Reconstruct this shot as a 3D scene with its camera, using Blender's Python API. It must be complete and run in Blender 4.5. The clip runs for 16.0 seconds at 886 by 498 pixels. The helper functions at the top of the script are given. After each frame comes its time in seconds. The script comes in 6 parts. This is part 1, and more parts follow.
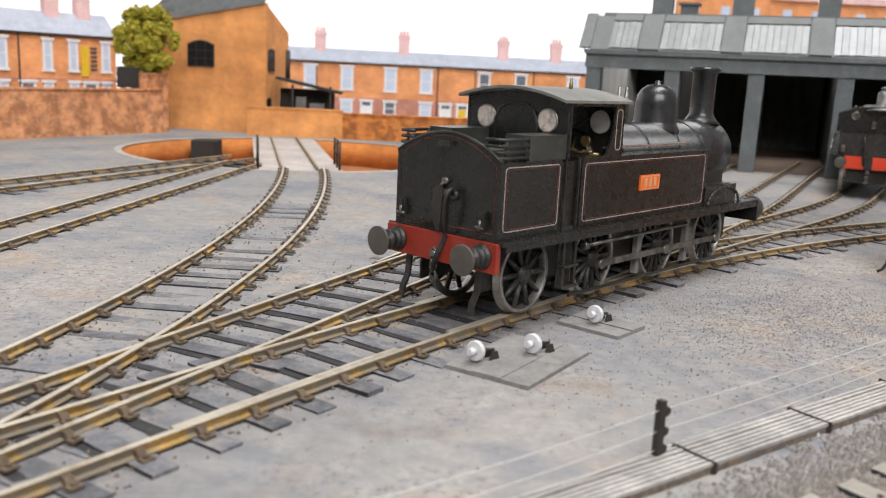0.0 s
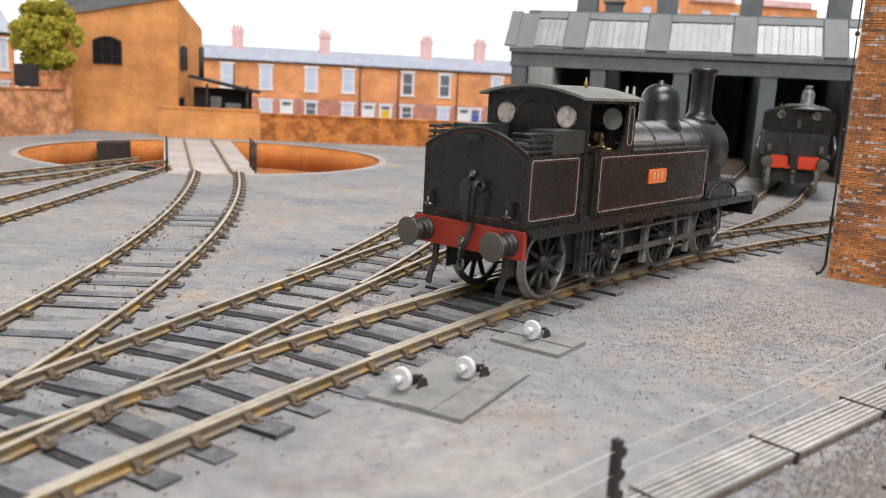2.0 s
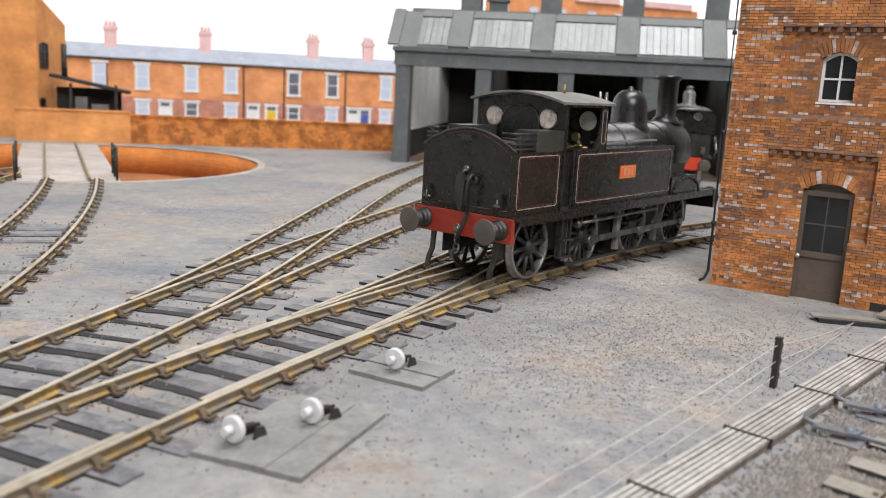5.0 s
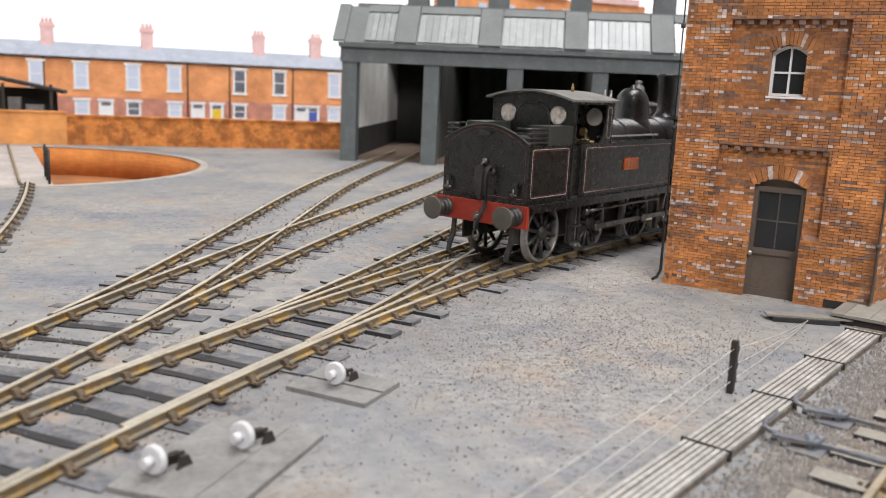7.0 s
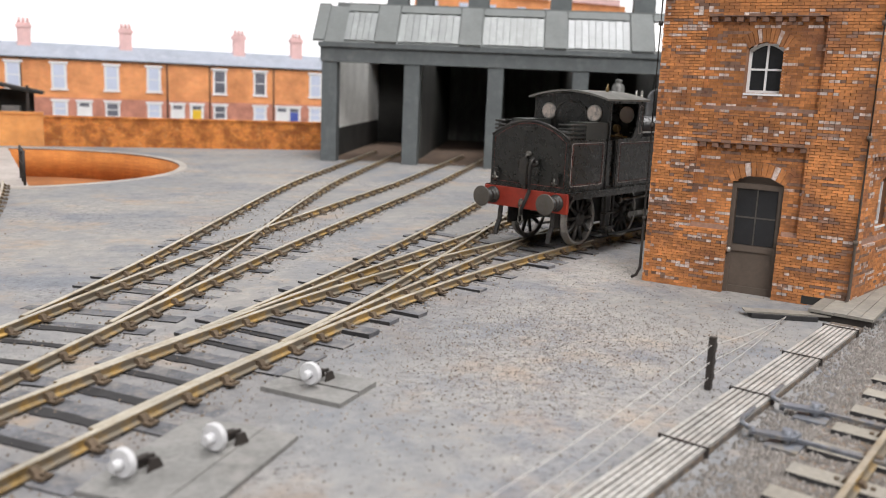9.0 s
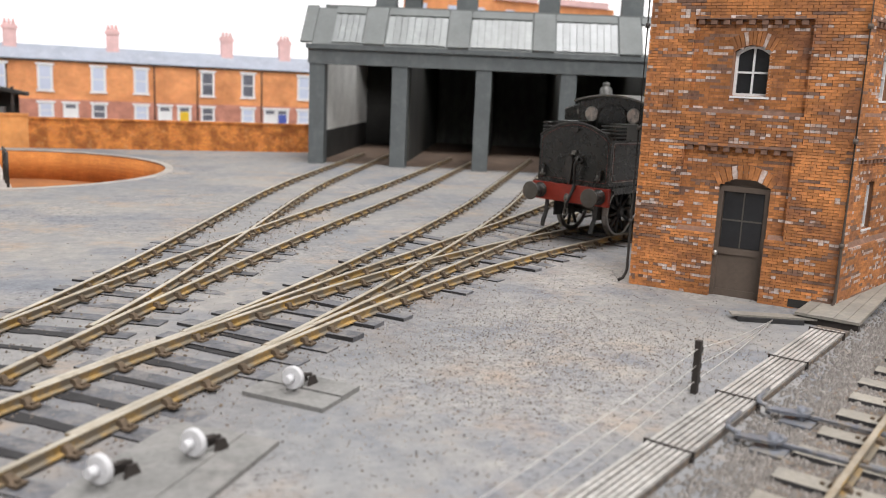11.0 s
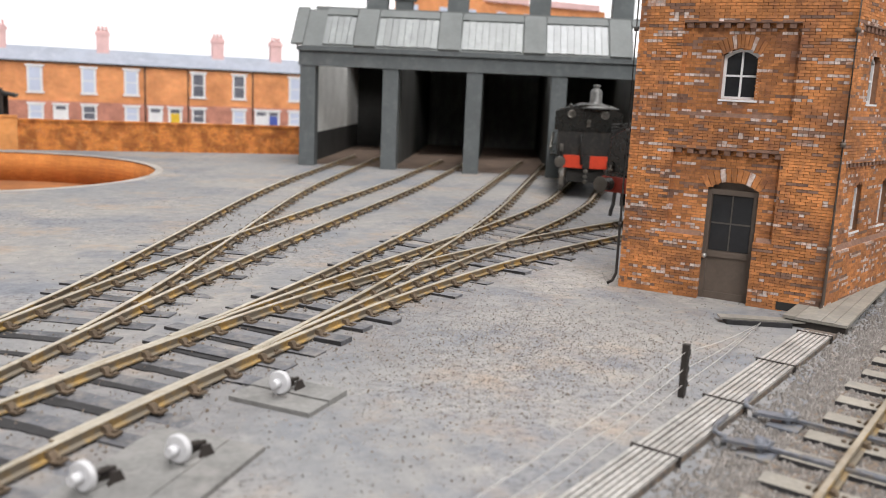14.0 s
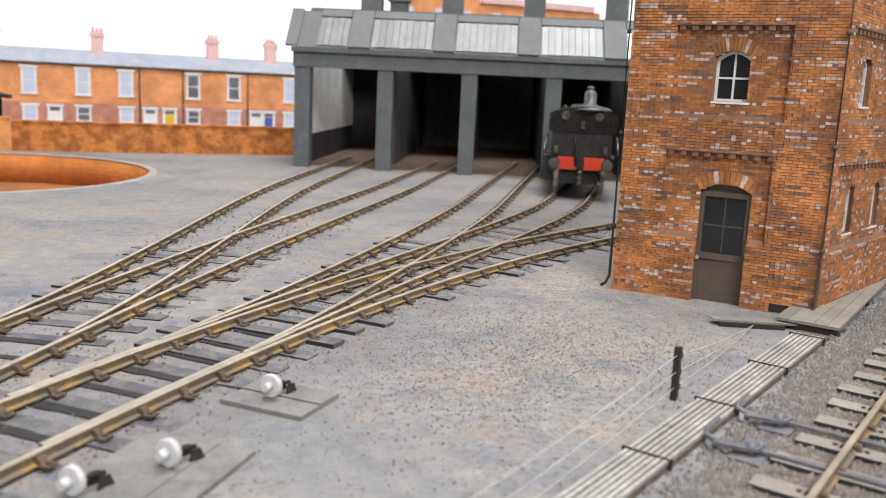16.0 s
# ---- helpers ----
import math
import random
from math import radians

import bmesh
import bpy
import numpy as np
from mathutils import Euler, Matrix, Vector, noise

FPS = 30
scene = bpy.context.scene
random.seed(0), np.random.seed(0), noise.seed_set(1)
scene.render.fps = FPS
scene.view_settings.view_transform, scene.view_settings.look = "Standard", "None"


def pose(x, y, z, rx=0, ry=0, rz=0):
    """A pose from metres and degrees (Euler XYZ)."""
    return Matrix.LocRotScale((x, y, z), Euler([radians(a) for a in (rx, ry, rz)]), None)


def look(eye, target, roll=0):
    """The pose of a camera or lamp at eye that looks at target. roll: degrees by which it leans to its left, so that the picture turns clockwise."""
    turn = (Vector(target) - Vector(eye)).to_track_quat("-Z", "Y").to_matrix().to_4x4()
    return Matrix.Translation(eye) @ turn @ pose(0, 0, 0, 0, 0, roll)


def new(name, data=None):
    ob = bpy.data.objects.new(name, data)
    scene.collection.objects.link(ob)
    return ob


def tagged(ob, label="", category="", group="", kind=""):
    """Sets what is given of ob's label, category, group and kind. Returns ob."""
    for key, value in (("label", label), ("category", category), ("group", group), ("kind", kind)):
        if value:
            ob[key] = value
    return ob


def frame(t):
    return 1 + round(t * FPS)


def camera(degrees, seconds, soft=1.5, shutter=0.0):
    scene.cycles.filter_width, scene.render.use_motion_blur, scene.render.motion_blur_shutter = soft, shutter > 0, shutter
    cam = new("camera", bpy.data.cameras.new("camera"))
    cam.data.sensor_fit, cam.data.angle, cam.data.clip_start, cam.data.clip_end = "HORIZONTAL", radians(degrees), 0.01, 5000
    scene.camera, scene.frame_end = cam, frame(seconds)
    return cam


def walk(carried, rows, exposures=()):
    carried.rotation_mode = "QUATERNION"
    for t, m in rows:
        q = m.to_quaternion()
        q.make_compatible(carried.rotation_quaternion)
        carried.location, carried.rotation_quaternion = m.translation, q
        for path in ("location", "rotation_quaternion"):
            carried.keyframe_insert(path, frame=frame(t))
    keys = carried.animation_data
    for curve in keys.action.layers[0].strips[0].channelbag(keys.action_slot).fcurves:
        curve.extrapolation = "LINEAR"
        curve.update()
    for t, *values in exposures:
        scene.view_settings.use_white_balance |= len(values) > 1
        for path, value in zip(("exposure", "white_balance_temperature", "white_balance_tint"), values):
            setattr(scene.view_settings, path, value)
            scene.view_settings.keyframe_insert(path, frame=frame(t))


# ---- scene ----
cam = camera(54.5, 16.0, soft=1.05)
# The place is a model railway to the scale of 1:76.2. Lengths below are in metres of the full-size
# prototype, and S turns them into the model's own metres.
S = 1 / 76.2
cam.data.dof.use_dof, cam.data.dof.focus_distance, cam.data.dof.aperture_fstop = True, 15.5 * S, 38.0
METRES, EYE, TILT, LEAN = 4.1385, 3.708, 1.06, -0.3
ROWS = [
    (0.0, 0.0, 0.0, 0.0, 0.54, -12.54, -2.44),
    (0.5, 0.0217, 0.1229, -0.0006, -0.75, -12.42, -2.5),
    (1.0, 0.0056, 0.2016, -0.0258, -1.79, -12.37, -2.57),
    (1.5, 0.0112, 0.2734, -0.028, -2.98, -12.26, -2.62),
    (2.0, 0.0174, 0.3184, -0.033, -4.45, -12.26, -2.64),
    (2.5, 0.052, 0.3635, -0.0567, -5.75, -12.18, -2.72),
    (3.0, 0.074, 0.4319, -0.0305, -6.84, -12.06, -2.84),
    (3.5, 0.0901, 0.4658, -0.0321, -7.9, -12.03, -2.84),
    (4.0, 0.1279, 0.5161, -0.0331, -9.04, -12.01, -2.88),
    (6.5, 0.2365, 0.7242, -0.0291, -13.87, -11.98, -2.58),
    (7.0, 0.255, 0.752, -0.034, -14.47, -12.02, -2.5),
    (7.5, 0.2857, 0.7635, -0.0442, -15.05, -11.96, -2.48),
    (8.0, 0.2749, 0.758, -0.0405, -15.39, -11.95, -2.42),
    (10.5, 0.2993, 0.7806, -0.0527, -15.96, -11.82, -2.48),
    (11.0, 0.3014, 0.7829, -0.0491, -16.3, -11.72, -2.56),
    (11.5, 0.3013, 0.7868, -0.0518, -16.5, -11.68, -2.6),
    (12.0, 0.3065, 0.7886, -0.0502, -16.65, -11.65, -2.62),
    (12.5, 0.3059, 0.7921, -0.0512, -16.75, -11.62, -2.64),
    (13.0, 0.305, 0.7937, -0.0513, -16.78, -11.62, -2.63),
    (13.5, 0.3123, 0.7905, -0.0455, -16.79, -11.62, -2.63),
    (14.0, 0.3162, 0.7847, -0.0417, -16.81, -11.61, -2.63),
    (14.5, 0.3171, 0.7838, -0.0398, -16.91, -11.58, -2.63),
    (15.0, 0.3194, 0.7855, -0.0406, -16.99, -11.56, -2.5),
    (15.5, 0.3161, 0.7887, -0.0414, -17.06, -11.54, -2.5),
    (16.0, 0.3277, 0.7849, -0.036, -17.09, -11.54, -2.66),
]
walk(cam, [(t, pose(0, 0, S * EYE, TILT, LEAN) @ pose(S * METRES * x, S * METRES * y, S * METRES * z, 90 + pitch, roll, yaw)) for t, x, y, z, yaw, pitch, roll in ROWS])

# ---- light: a lit exhibition room, lamps above the layout ----
world = bpy.data.worlds.new("room_world")
scene.world = world
world.use_nodes = True
world.node_tree.nodes["Background"].inputs[0].default_value = (0.92, 0.96, 1.0, 1)
world.node_tree.nodes["Background"].inputs[1].default_value = 0.15


def area_lamp(name, eye, target, w, h, power, colour=(1, 0.975, 0.965)):
    d = bpy.data.lights.new(name, "AREA")
    d.shape, d.size, d.size_y, d.energy, d.color = "RECTANGLE", w, h, power, colour
    ob = new(name, d)
    ob.matrix_world = look(eye, target)
    return tagged(ob, "bright white lamp panel under the room ceiling", "lamp")


area_lamp("lamp_panel", (0.20, 0.26, 1.15), (0.12, 0.34, 0), 0.9, 0.45, 14.6)
area_lamp("lamp_panel", (0.16, -0.75, 0.85), (0.12, 0.33, 0), 0.9, 0.45, 14.6)
scene.view_settings.exposure = 0.0


# ---- materials ----
def nodes_of(name):
    m = bpy.data.materials.new(name)
    m.use_nodes = True
    nt = m.node_tree
    return m, nt, nt.nodes["Principled BSDF"]


def coords(nt, space, stretch=(1, 1, 1)):
    if space == "world":
        src = nt.nodes.new("ShaderNodeNewGeometry").outputs["Position"]
    else:
        src = nt.nodes.new("ShaderNodeTexCoord").outputs["Object"]
    mul = nt.nodes.new("ShaderNodeVectorMath")
    mul.operation = "MULTIPLY"
    mul.inputs[1].default_value = [k / S for k in stretch]
    nt.links.new(src, mul.inputs[0])
    return mul.outputs[0]


def noise_node(nt, vec, scale, detail=4.0, rough=0.6):
    n = nt.nodes.new("ShaderNodeTexNoise")
    n.inputs["Scale"].default_value, n.inputs["Detail"].default_value, n.inputs["Roughness"].default_value = scale, detail, rough
    nt.links.new(vec, n.inputs["Vector"])
    return n.outputs["Fac"]


def ramp_node(nt, fac, stops):
    r = nt.nodes.new("ShaderNodeValToRGB")
    while len(r.color_ramp.elements) < len(stops):
        r.color_ramp.elements.new(0.5)
    for e, (p, c) in zip(r.color_ramp.elements, stops):
        e.position, e.color = p, (*c, 1) if len(c) == 3 else c
    nt.links.new(fac, r.inputs["Fac"])
    return r.outputs["Color"]


def mix_node(nt, fac, a, b, kind="MIX"):
    m = nt.nodes.new("ShaderNodeMix")
    m.data_type, m.blend_type = "RGBA", kind
    for k, v in ((0, fac), (6, a), (7, b)):
        if isinstance(v, (int, float)):
            m.inputs[k].default_value = v
        elif isinstance(v, tuple):
            m.inputs[k].default_value = (*v, 1)
        else:
            nt.links.new(v, m.inputs[k])
    return m.outputs[2]


def bump_node(nt, bsdf, height, strength, distance):
    b = nt.nodes.new("ShaderNodeBump")
    b.inputs["Strength"].default_value, b.inputs["Distance"].default_value = strength, distance * S
    nt.links.new(height, b.inputs["Height"])
    nt.links.new(b.outputs[0], bsdf.inputs["Normal"])


def mat(name, base, rough=0.8, metal=0.0, vary=0.25, scale=1.5, fine=18.0, bump=0.3, depth=0.02, other=None, other_at=(0.5, 0.68), space="object", stretch=(1, 1, 1), pieces=0.0, spec=0.5):
    """A worn surface: base colour, grain and blotches at two scales, and a second colour in patches."""
    m, nt, bsdf = nodes_of(name)
    vec = coords(nt, space, stretch)
    big, small = noise_node(nt, vec, scale, 5), noise_node(nt, vec, fine, 3)
    lo, hi = tuple(c * (1 - vary) for c in base), tuple(min(1, c * (1 + vary)) for c in base)
    col = ramp_node(nt, big, [(0.3, lo), (0.7, hi)])
    grain = ramp_node(nt, small, [(0.25, (1 - vary,) * 3), (0.75, (1 + 0.4 * vary,) * 3)])
    col = mix_node(nt, 1.0, col, grain, "MULTIPLY")
    if other:
        big2 = noise_node(nt, vec, scale * 2.3, 6, 0.7)
        mask = ramp_node(nt, big2, [(other_at[0], (0, 0, 0)), (other_at[1], (1, 1, 1))])
        col = mix_node(nt, mask, col, other)
    if pieces:
        add, isl = nt.nodes.new("ShaderNodeMath"), nt.nodes.new("ShaderNodeNewGeometry").outputs["Random Per Island"]
        add.operation = "ADD"
        nt.links.new(nt.nodes.new("ShaderNodeObjectInfo").outputs["Random"], add.inputs[0]), nt.links.new(isl, add.inputs[1])
        wrap = nt.nodes.new("ShaderNodeMath")
        wrap.operation = "FRACT"
        nt.links.new(add.outputs[0], wrap.inputs[0])
        info = wrap.outputs[0]
        tone = ramp_node(nt, info, [(0, (1 - pieces,) * 3), (1, (1 + pieces * 0.5,) * 3)])
        col = mix_node(nt, 1.0, col, tone, "MULTIPLY")
    nt.links.new(col, bsdf.inputs["Base Color"])
    bsdf.inputs["Metallic"].default_value = metal
    bsdf.inputs["Specular IOR Level"].default_value = spec
    rr = nt.nodes.new("ShaderNodeMapRange")
    rr.inputs[3].default_value, rr.inputs[4].default_value = max(0, rough - 0.12), min(1, rough + 0.12)
    nt.links.new(small, rr.inputs[0])
    nt.links.new(rr.outputs[0], bsdf.inputs["Roughness"])
    if bump:
        bump_node(nt, bsdf, small, bump, depth)
    return m


def ground_mat():
    """Ash: pale grey with tan and blue-grey patches, gritty in some places, oily and darker by the running lines."""
    m, nt, bsdf = nodes_of("ash_ground")
    vec = coords(nt, "world")
    a, b = noise_node(nt, vec, 0.17, 5), noise_node(nt, vec, 0.55, 6, 0.72)
    grit, pebble = noise_node(nt, vec, 9.5, 4, 0.7), noise_node(nt, vec, 24, 2, 0.6)
    col = ramp_node(nt, a, [(0.32, (0.235, 0.246, 0.264)), (0.50, (0.305, 0.302, 0.298)), (0.68, (0.37, 0.352, 0.33))])
    tan = ramp_node(nt, b, [(0.52, (0, 0, 0)), (0.70, (0.72, 0.72, 0.72))])
    col = mix_node(nt, tan, col, (0.42, 0.315, 0.225))
    blue = ramp_node(nt, noise_node(nt, vec, 0.36, 6, 0.7), [(0.50, (0, 0, 0)), (0.64, (0.75, 0.75, 0.75))])
    col = mix_node(nt, blue, col, (0.19, 0.208, 0.245))
    # oil and soot: a band along the running lines, broken up by noise
    lean = nt.nodes.new("ShaderNodeVectorMath")
    lean.operation = "DOT_PRODUCT"
    lean.inputs[1].default_value = (-0.0596, 0.0490, 0.0)
    nt.links.new(vec, lean.inputs[0])
    wob = nt.nodes.new("ShaderNodeMath")
    wob.operation = "MULTIPLY_ADD"
    wob.inputs[1].default_value = 0.55
    nt.links.new(b, wob.inputs[0]), nt.links.new(lean.outputs["Value"], wob.inputs[2])
    oily = ramp_node(nt, wob.outputs[0], [(0.66, (0, 0, 0)), (0.78, (0.52, 0.52, 0.52)), (0.90, (0.45, 0.45, 0.45)), (1.0, (0.08, 0.08, 0.08))])
    col = mix_node(nt, oily, col, (0.19, 0.19, 0.20))
    area = ramp_node(nt, noise_node(nt, vec, 0.26, 4, 0.6), [(0.46, (0.05, 0.05, 0.05)), (0.58, (0.9, 0.9, 0.9))])
    dark = ramp_node(nt, grit, [(0.34, (0.50, 0.49, 0.49)), (0.46, (1.0, 1.0, 1.0)), (0.66, (1.18, 1.17, 1.15))])
    fleck = ramp_node(nt, pebble, [(0.26, (0.5, 0.49, 0.49)), (0.38, (1.04, 1.03, 1.03))])
    soft = ramp_node(nt, noise_node(nt, vec, 3, 6, 0.75), [(0.3, (0.74, 0.74, 0.76)), (0.7, (1.12, 1.10, 1.07))])
    plain = mix_node(nt, 1.0, col, soft, "MULTIPLY")
    gritty = mix_node(nt, 1.0, mix_node(nt, 1.0, plain, dark, "MULTIPLY"), fleck, "MULTIPLY")
    nt.links.new(mix_node(nt, area, plain, gritty), bsdf.inputs["Base Color"])
    bsdf.inputs["Roughness"].default_value = 0.93
    bsdf.inputs["Specular IOR Level"].default_value = 0.25
    bump_node(nt, bsdf, mix_node(nt, area, noise_node(nt, vec, 2.5, 6, 0.7), grit), 0.6, 0.05)
    return m


def brick_mat(name, cols, joint=(0.42, 0.36, 0.3), size=(0.24, 0.08), fleck=1.3, bump=0.5, blot_at=(0.3, 0.7), blots=0.5):
    """Far brickwork: courses carried by the material."""
    m, nt, bsdf = nodes_of(name)
    vec = coords(nt, "object")
    t = nt.nodes.new("ShaderNodeTexBrick")
    t.inputs["Scale"].default_value = 1.0
    t.inputs["Brick Width"].default_value, t.inputs["Row Height"].default_value = size
    t.inputs["Mortar Size"].default_value = 0.008
    t.inputs["Color1"].default_value, t.inputs["Color2"].default_value, t.inputs["Mortar"].default_value = (*cols[0], 1), (*cols[1], 1), (*joint, 1)
    sep, comb, add = nt.nodes.new("ShaderNodeSeparateXYZ"), nt.nodes.new("ShaderNodeCombineXYZ"), nt.nodes.new("ShaderNodeMath")
    nt.links.new(vec, sep.inputs[0])
    nt.links.new(sep.outputs[0], add.inputs[0]), nt.links.new(sep.outputs[1], add.inputs[1])
    nt.links.new(add.outputs[0], comb.inputs[0]), nt.links.new(sep.outputs[2], comb.inputs[1])
    nt.links.new(comb.outputs[0], t.inputs["Vector"])
    blot = ramp_node(nt, noise_node(nt, vec, blots, 6, 0.7), [(blot_at[0], (0.62, 0.56, 0.52)), (blot_at[1], (1.22, 1.2, 1.15))])
    col = mix_node(nt, 1.0, t.outputs["Color"], blot, "MULTIPLY")
    stain = ramp_node(nt, noise_node(nt, vec, fleck, 6, 0.75), [(0.55, (0, 0, 0)), (0.72, (0.6, 0.6, 0.6))])
    col = mix_node(nt, stain, col, cols[2])
    nt.links.new(col, bsdf.inputs["Base Color"])
    bsdf.inputs["Roughness"].default_value = 0.9
    bump_node(nt, bsdf, t.outputs["Fac"], -bump, 0.01)
    return m


def glass_mat(name, tint=(0.75, 0.8, 0.82)):
    m, nt, bsdf = nodes_of(name)
    bsdf.inputs["Base Color"].default_value = (*tint, 1)
    bsdf.inputs["Roughness"].default_value, bsdf.inputs["Transmission Weight"].default_value, bsdf.inputs["IOR"].default_value = 0.05, 1.0, 1.3
    return m


ASH = ground_mat()
RAIL_SIDE = mat("rusty_rail", (0.39, 0.25, 0.082), 0.62, 0.1, 0.4, 0.8, 14, 0.3, 0.012, (0.20, 0.17, 0.13), (0.40, 0.54), space="world")
RAIL_TOP = mat("worn_rail_head", (0.54, 0.49, 0.40), 0.4, 0.45, 0.2, 0.8, 10, 0.1, 0.004, (0.34, 0.26, 0.155), (0.5, 0.7), space="world")
CHAIR = mat("rusty_chair", (0.15, 0.11, 0.075), 0.8, 0.2, 0.35, 4, 20, 0.3, 0.01, space="world")
SLEEPER = mat("grey_sleeper", (0.155, 0.158, 0.175), 0.88, 0, 0.4, 1.5, 16, 0.5, 0.02, (0.25, 0.235, 0.225), (0.48, 0.66), space="world", pieces=0.25)
# Dark colour painted where shade falls by sleepers and boards.
SHADE_DARK = mat("painted_shade", (0.035, 0.034, 0.036), 0.9, 0, 0.3, 3, 20, 0.3, 0.02, space="world")
PLANK = mat("grey_boards", (0.225, 0.222, 0.215), 0.86, 0, 0.25, 1.0, 14, 0.35, 0.012, (0.27, 0.26, 0.25), space="world")
DECK = mat("pale_deck", (0.50, 0.45, 0.42), 0.85, 0, 0.2, 0.6, 10, 0.3, 0.01, (0.38, 0.33, 0.30), space="world")
CONCRETE = mat("pit_kerb", (0.42, 0.385, 0.35), 0.88, 0, 0.2, 0.7, 8, 0.3, 0.01, (0.40, 0.35, 0.30), space="world")
PIT_BRICK = brick_mat("pit_brick", ((0.56, 0.19, 0.045), (0.64, 0.25, 0.06), (0.42, 0.15, 0.04)), (0.50, 0.18, 0.05), bump=0.15)
WALL_BRICK = brick_mat("boundary_brick", ((0.52, 0.17, 0.04), (0.62, 0.24, 0.05), (0.78, 0.42, 0.18)), (0.40, 0.16, 0.06), fleck=2.6, blot_at=(0.43, 0.57), blots=1.5)
OLD_BRICK = brick_mat("weathered_brick", ((0.60, 0.22, 0.07), (0.68, 0.28, 0.10), (0.86, 0.68, 0.54)), fleck=4.2, blot_at=(0.42, 0.58), blots=1.3)
HOUSE_BRICK = brick_mat("orange_house_brick", ((0.74, 0.32, 0.10), (0.80, 0.36, 0.12), (0.68, 0.33, 0.15)), (0.76, 0.40, 0.17), bump=0.2)
TERRACE_BRICK = brick_mat("terrace_brick", ((0.79, 0.33, 0.14), (0.84, 0.38, 0.16), (0.78, 0.30, 0.15)), (0.82, 0.40, 0.20), (0.3, 0.1), bump=0.1)
# Pale pink: the haze of the printed backscene is put into the colour.
CHIMNEY_PINK = mat("hazy_chimney_brick", (0.84, 0.56, 0.55), 0.9, 0, 0.12, 1.5, 12, 0.1, 0.01)
SLATE = mat("slate_roof", (0.22, 0.23, 0.235), 0.75, 0, 0.2, 0.8, 9, 0.3, 0.02, (0.30, 0.31, 0.31))
# Slate paled with the same printed haze.
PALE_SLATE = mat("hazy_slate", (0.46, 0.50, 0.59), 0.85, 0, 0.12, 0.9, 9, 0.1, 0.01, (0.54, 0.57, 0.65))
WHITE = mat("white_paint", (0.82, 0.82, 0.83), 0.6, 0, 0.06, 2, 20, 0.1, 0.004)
PALE_GLASS = mat("curtained_glass", (0.58, 0.64, 0.79), 0.35, 0, 0.05, 0.9, 3, 0, 0)
DIM_GLASS = mat("dim_glass", (0.16, 0.165, 0.20), 0.3, 0, 0.3, 2.5, 9, 0, 0)
DARK_GLASS = mat("dark_glass", (0.02, 0.021, 0.024), 0.12, 0, 0.2, 2, 9, 0, 0)
SHED_GREY = mat("shed_grey_paint", (0.12, 0.135, 0.14), 0.72, 0, 0.14, 0.9, 9, 0.2, 0.008, (0.17, 0.185, 0.19), (0.5, 0.75))
SHED_LIGHT = mat("shed_light_grey", (0.185, 0.20, 0.20), 0.75, 0, 0.14, 0.8, 9, 0.2, 0.008, (0.18, 0.19, 0.19))
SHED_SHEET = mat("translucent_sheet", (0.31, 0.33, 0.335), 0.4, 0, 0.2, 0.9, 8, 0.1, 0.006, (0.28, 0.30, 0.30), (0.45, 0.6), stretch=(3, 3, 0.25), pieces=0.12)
WHITEWASH = mat("whitewashed_wall", (0.84, 0.84, 0.82), 0.9, 0, 0.12, 0.5, 7, 0.2, 0.01, (0.66, 0.66, 0.64), (0.5, 0.75))
# One board twice: lightened to lift the back wall, darkened as interior shade.
LIFTED_BOARD = mat("lifted_boards", (0.36, 0.375, 0.35), 0.85, 0, 0.35, 0.5, 7, 0.3, 0.01, (0.24, 0.24, 0.22), (0.45, 0.65), stretch=(1.2, 1.2, 0.3))
SHADED_BOARD = mat("shaded_boards", (0.075, 0.078, 0.072), 0.9, 0, 0.3, 0.5, 7, 0.3, 0.01, (0.05, 0.05, 0.048), (0.45, 0.65), stretch=(1.2, 1.2, 0.3))
# Black for sooty things, and painted shade in holes and deep bays.
SOOT_SHADE = mat("soot_and_shade_black", (0.035, 0.034, 0.032), 0.9, 0, 0.3, 0.7, 8, 0.3, 0.01)
BLACK = mat("weathered_black_paint", (0.0135, 0.0140, 0.0130), 0.28, 0, 0.12, 0.5, 5, 0.02, 0.002, (0.022, 0.021, 0.018), (0.45, 0.8), spec=0.55)
BLACK_MATT = mat("matt_black_paint", (0.024, 0.023, 0.022), 0.48, 0, 0.4, 1.5, 14, 0.2, 0.006, (0.058, 0.05, 0.04), (0.5, 0.72))
BOILER = mat("boiler_black", (0.018, 0.019, 0.021), 0.31, 0, 0.35, 1.2, 12, 0.08, 0.003, (0.045, 0.045, 0.044), (0.52, 0.75), spec=0.6)
STEEL = mat("oily_steel", (0.24, 0.23, 0.21), 0.38, 0.8, 0.3, 2, 14, 0.15, 0.004, (0.08, 0.075, 0.065), (0.45, 0.65))
TYRE = mat("worn_tyre", (0.40, 0.385, 0.36), 0.36, 0.85, 0.25, 2, 14, 0.12, 0.004, (0.22, 0.2, 0.18), (0.5, 0.7))
BRIGHT = mat("bright_steel", (0.62, 0.61, 0.60), 0.3, 0.9, 0.15, 2, 14, 0.1, 0.003)
BEAM_RED = mat("buffer_beam_red", (0.33, 0.035, 0.018), 0.5, 0, 0.2, 1.5, 12, 0.15, 0.004, (0.22, 0.025, 0.02), (0.5, 0.75))
BRIGHT_RED = mat("vermilion_beam", (0.70, 0.06, 0.02), 0.5, 0, 0.12, 1.5, 12, 0.15, 0.004)
LINE_GREY = mat("lining_grey", (0.40, 0.35, 0.33), 0.55, 0, 0.15, 3, 14, 0, 0)
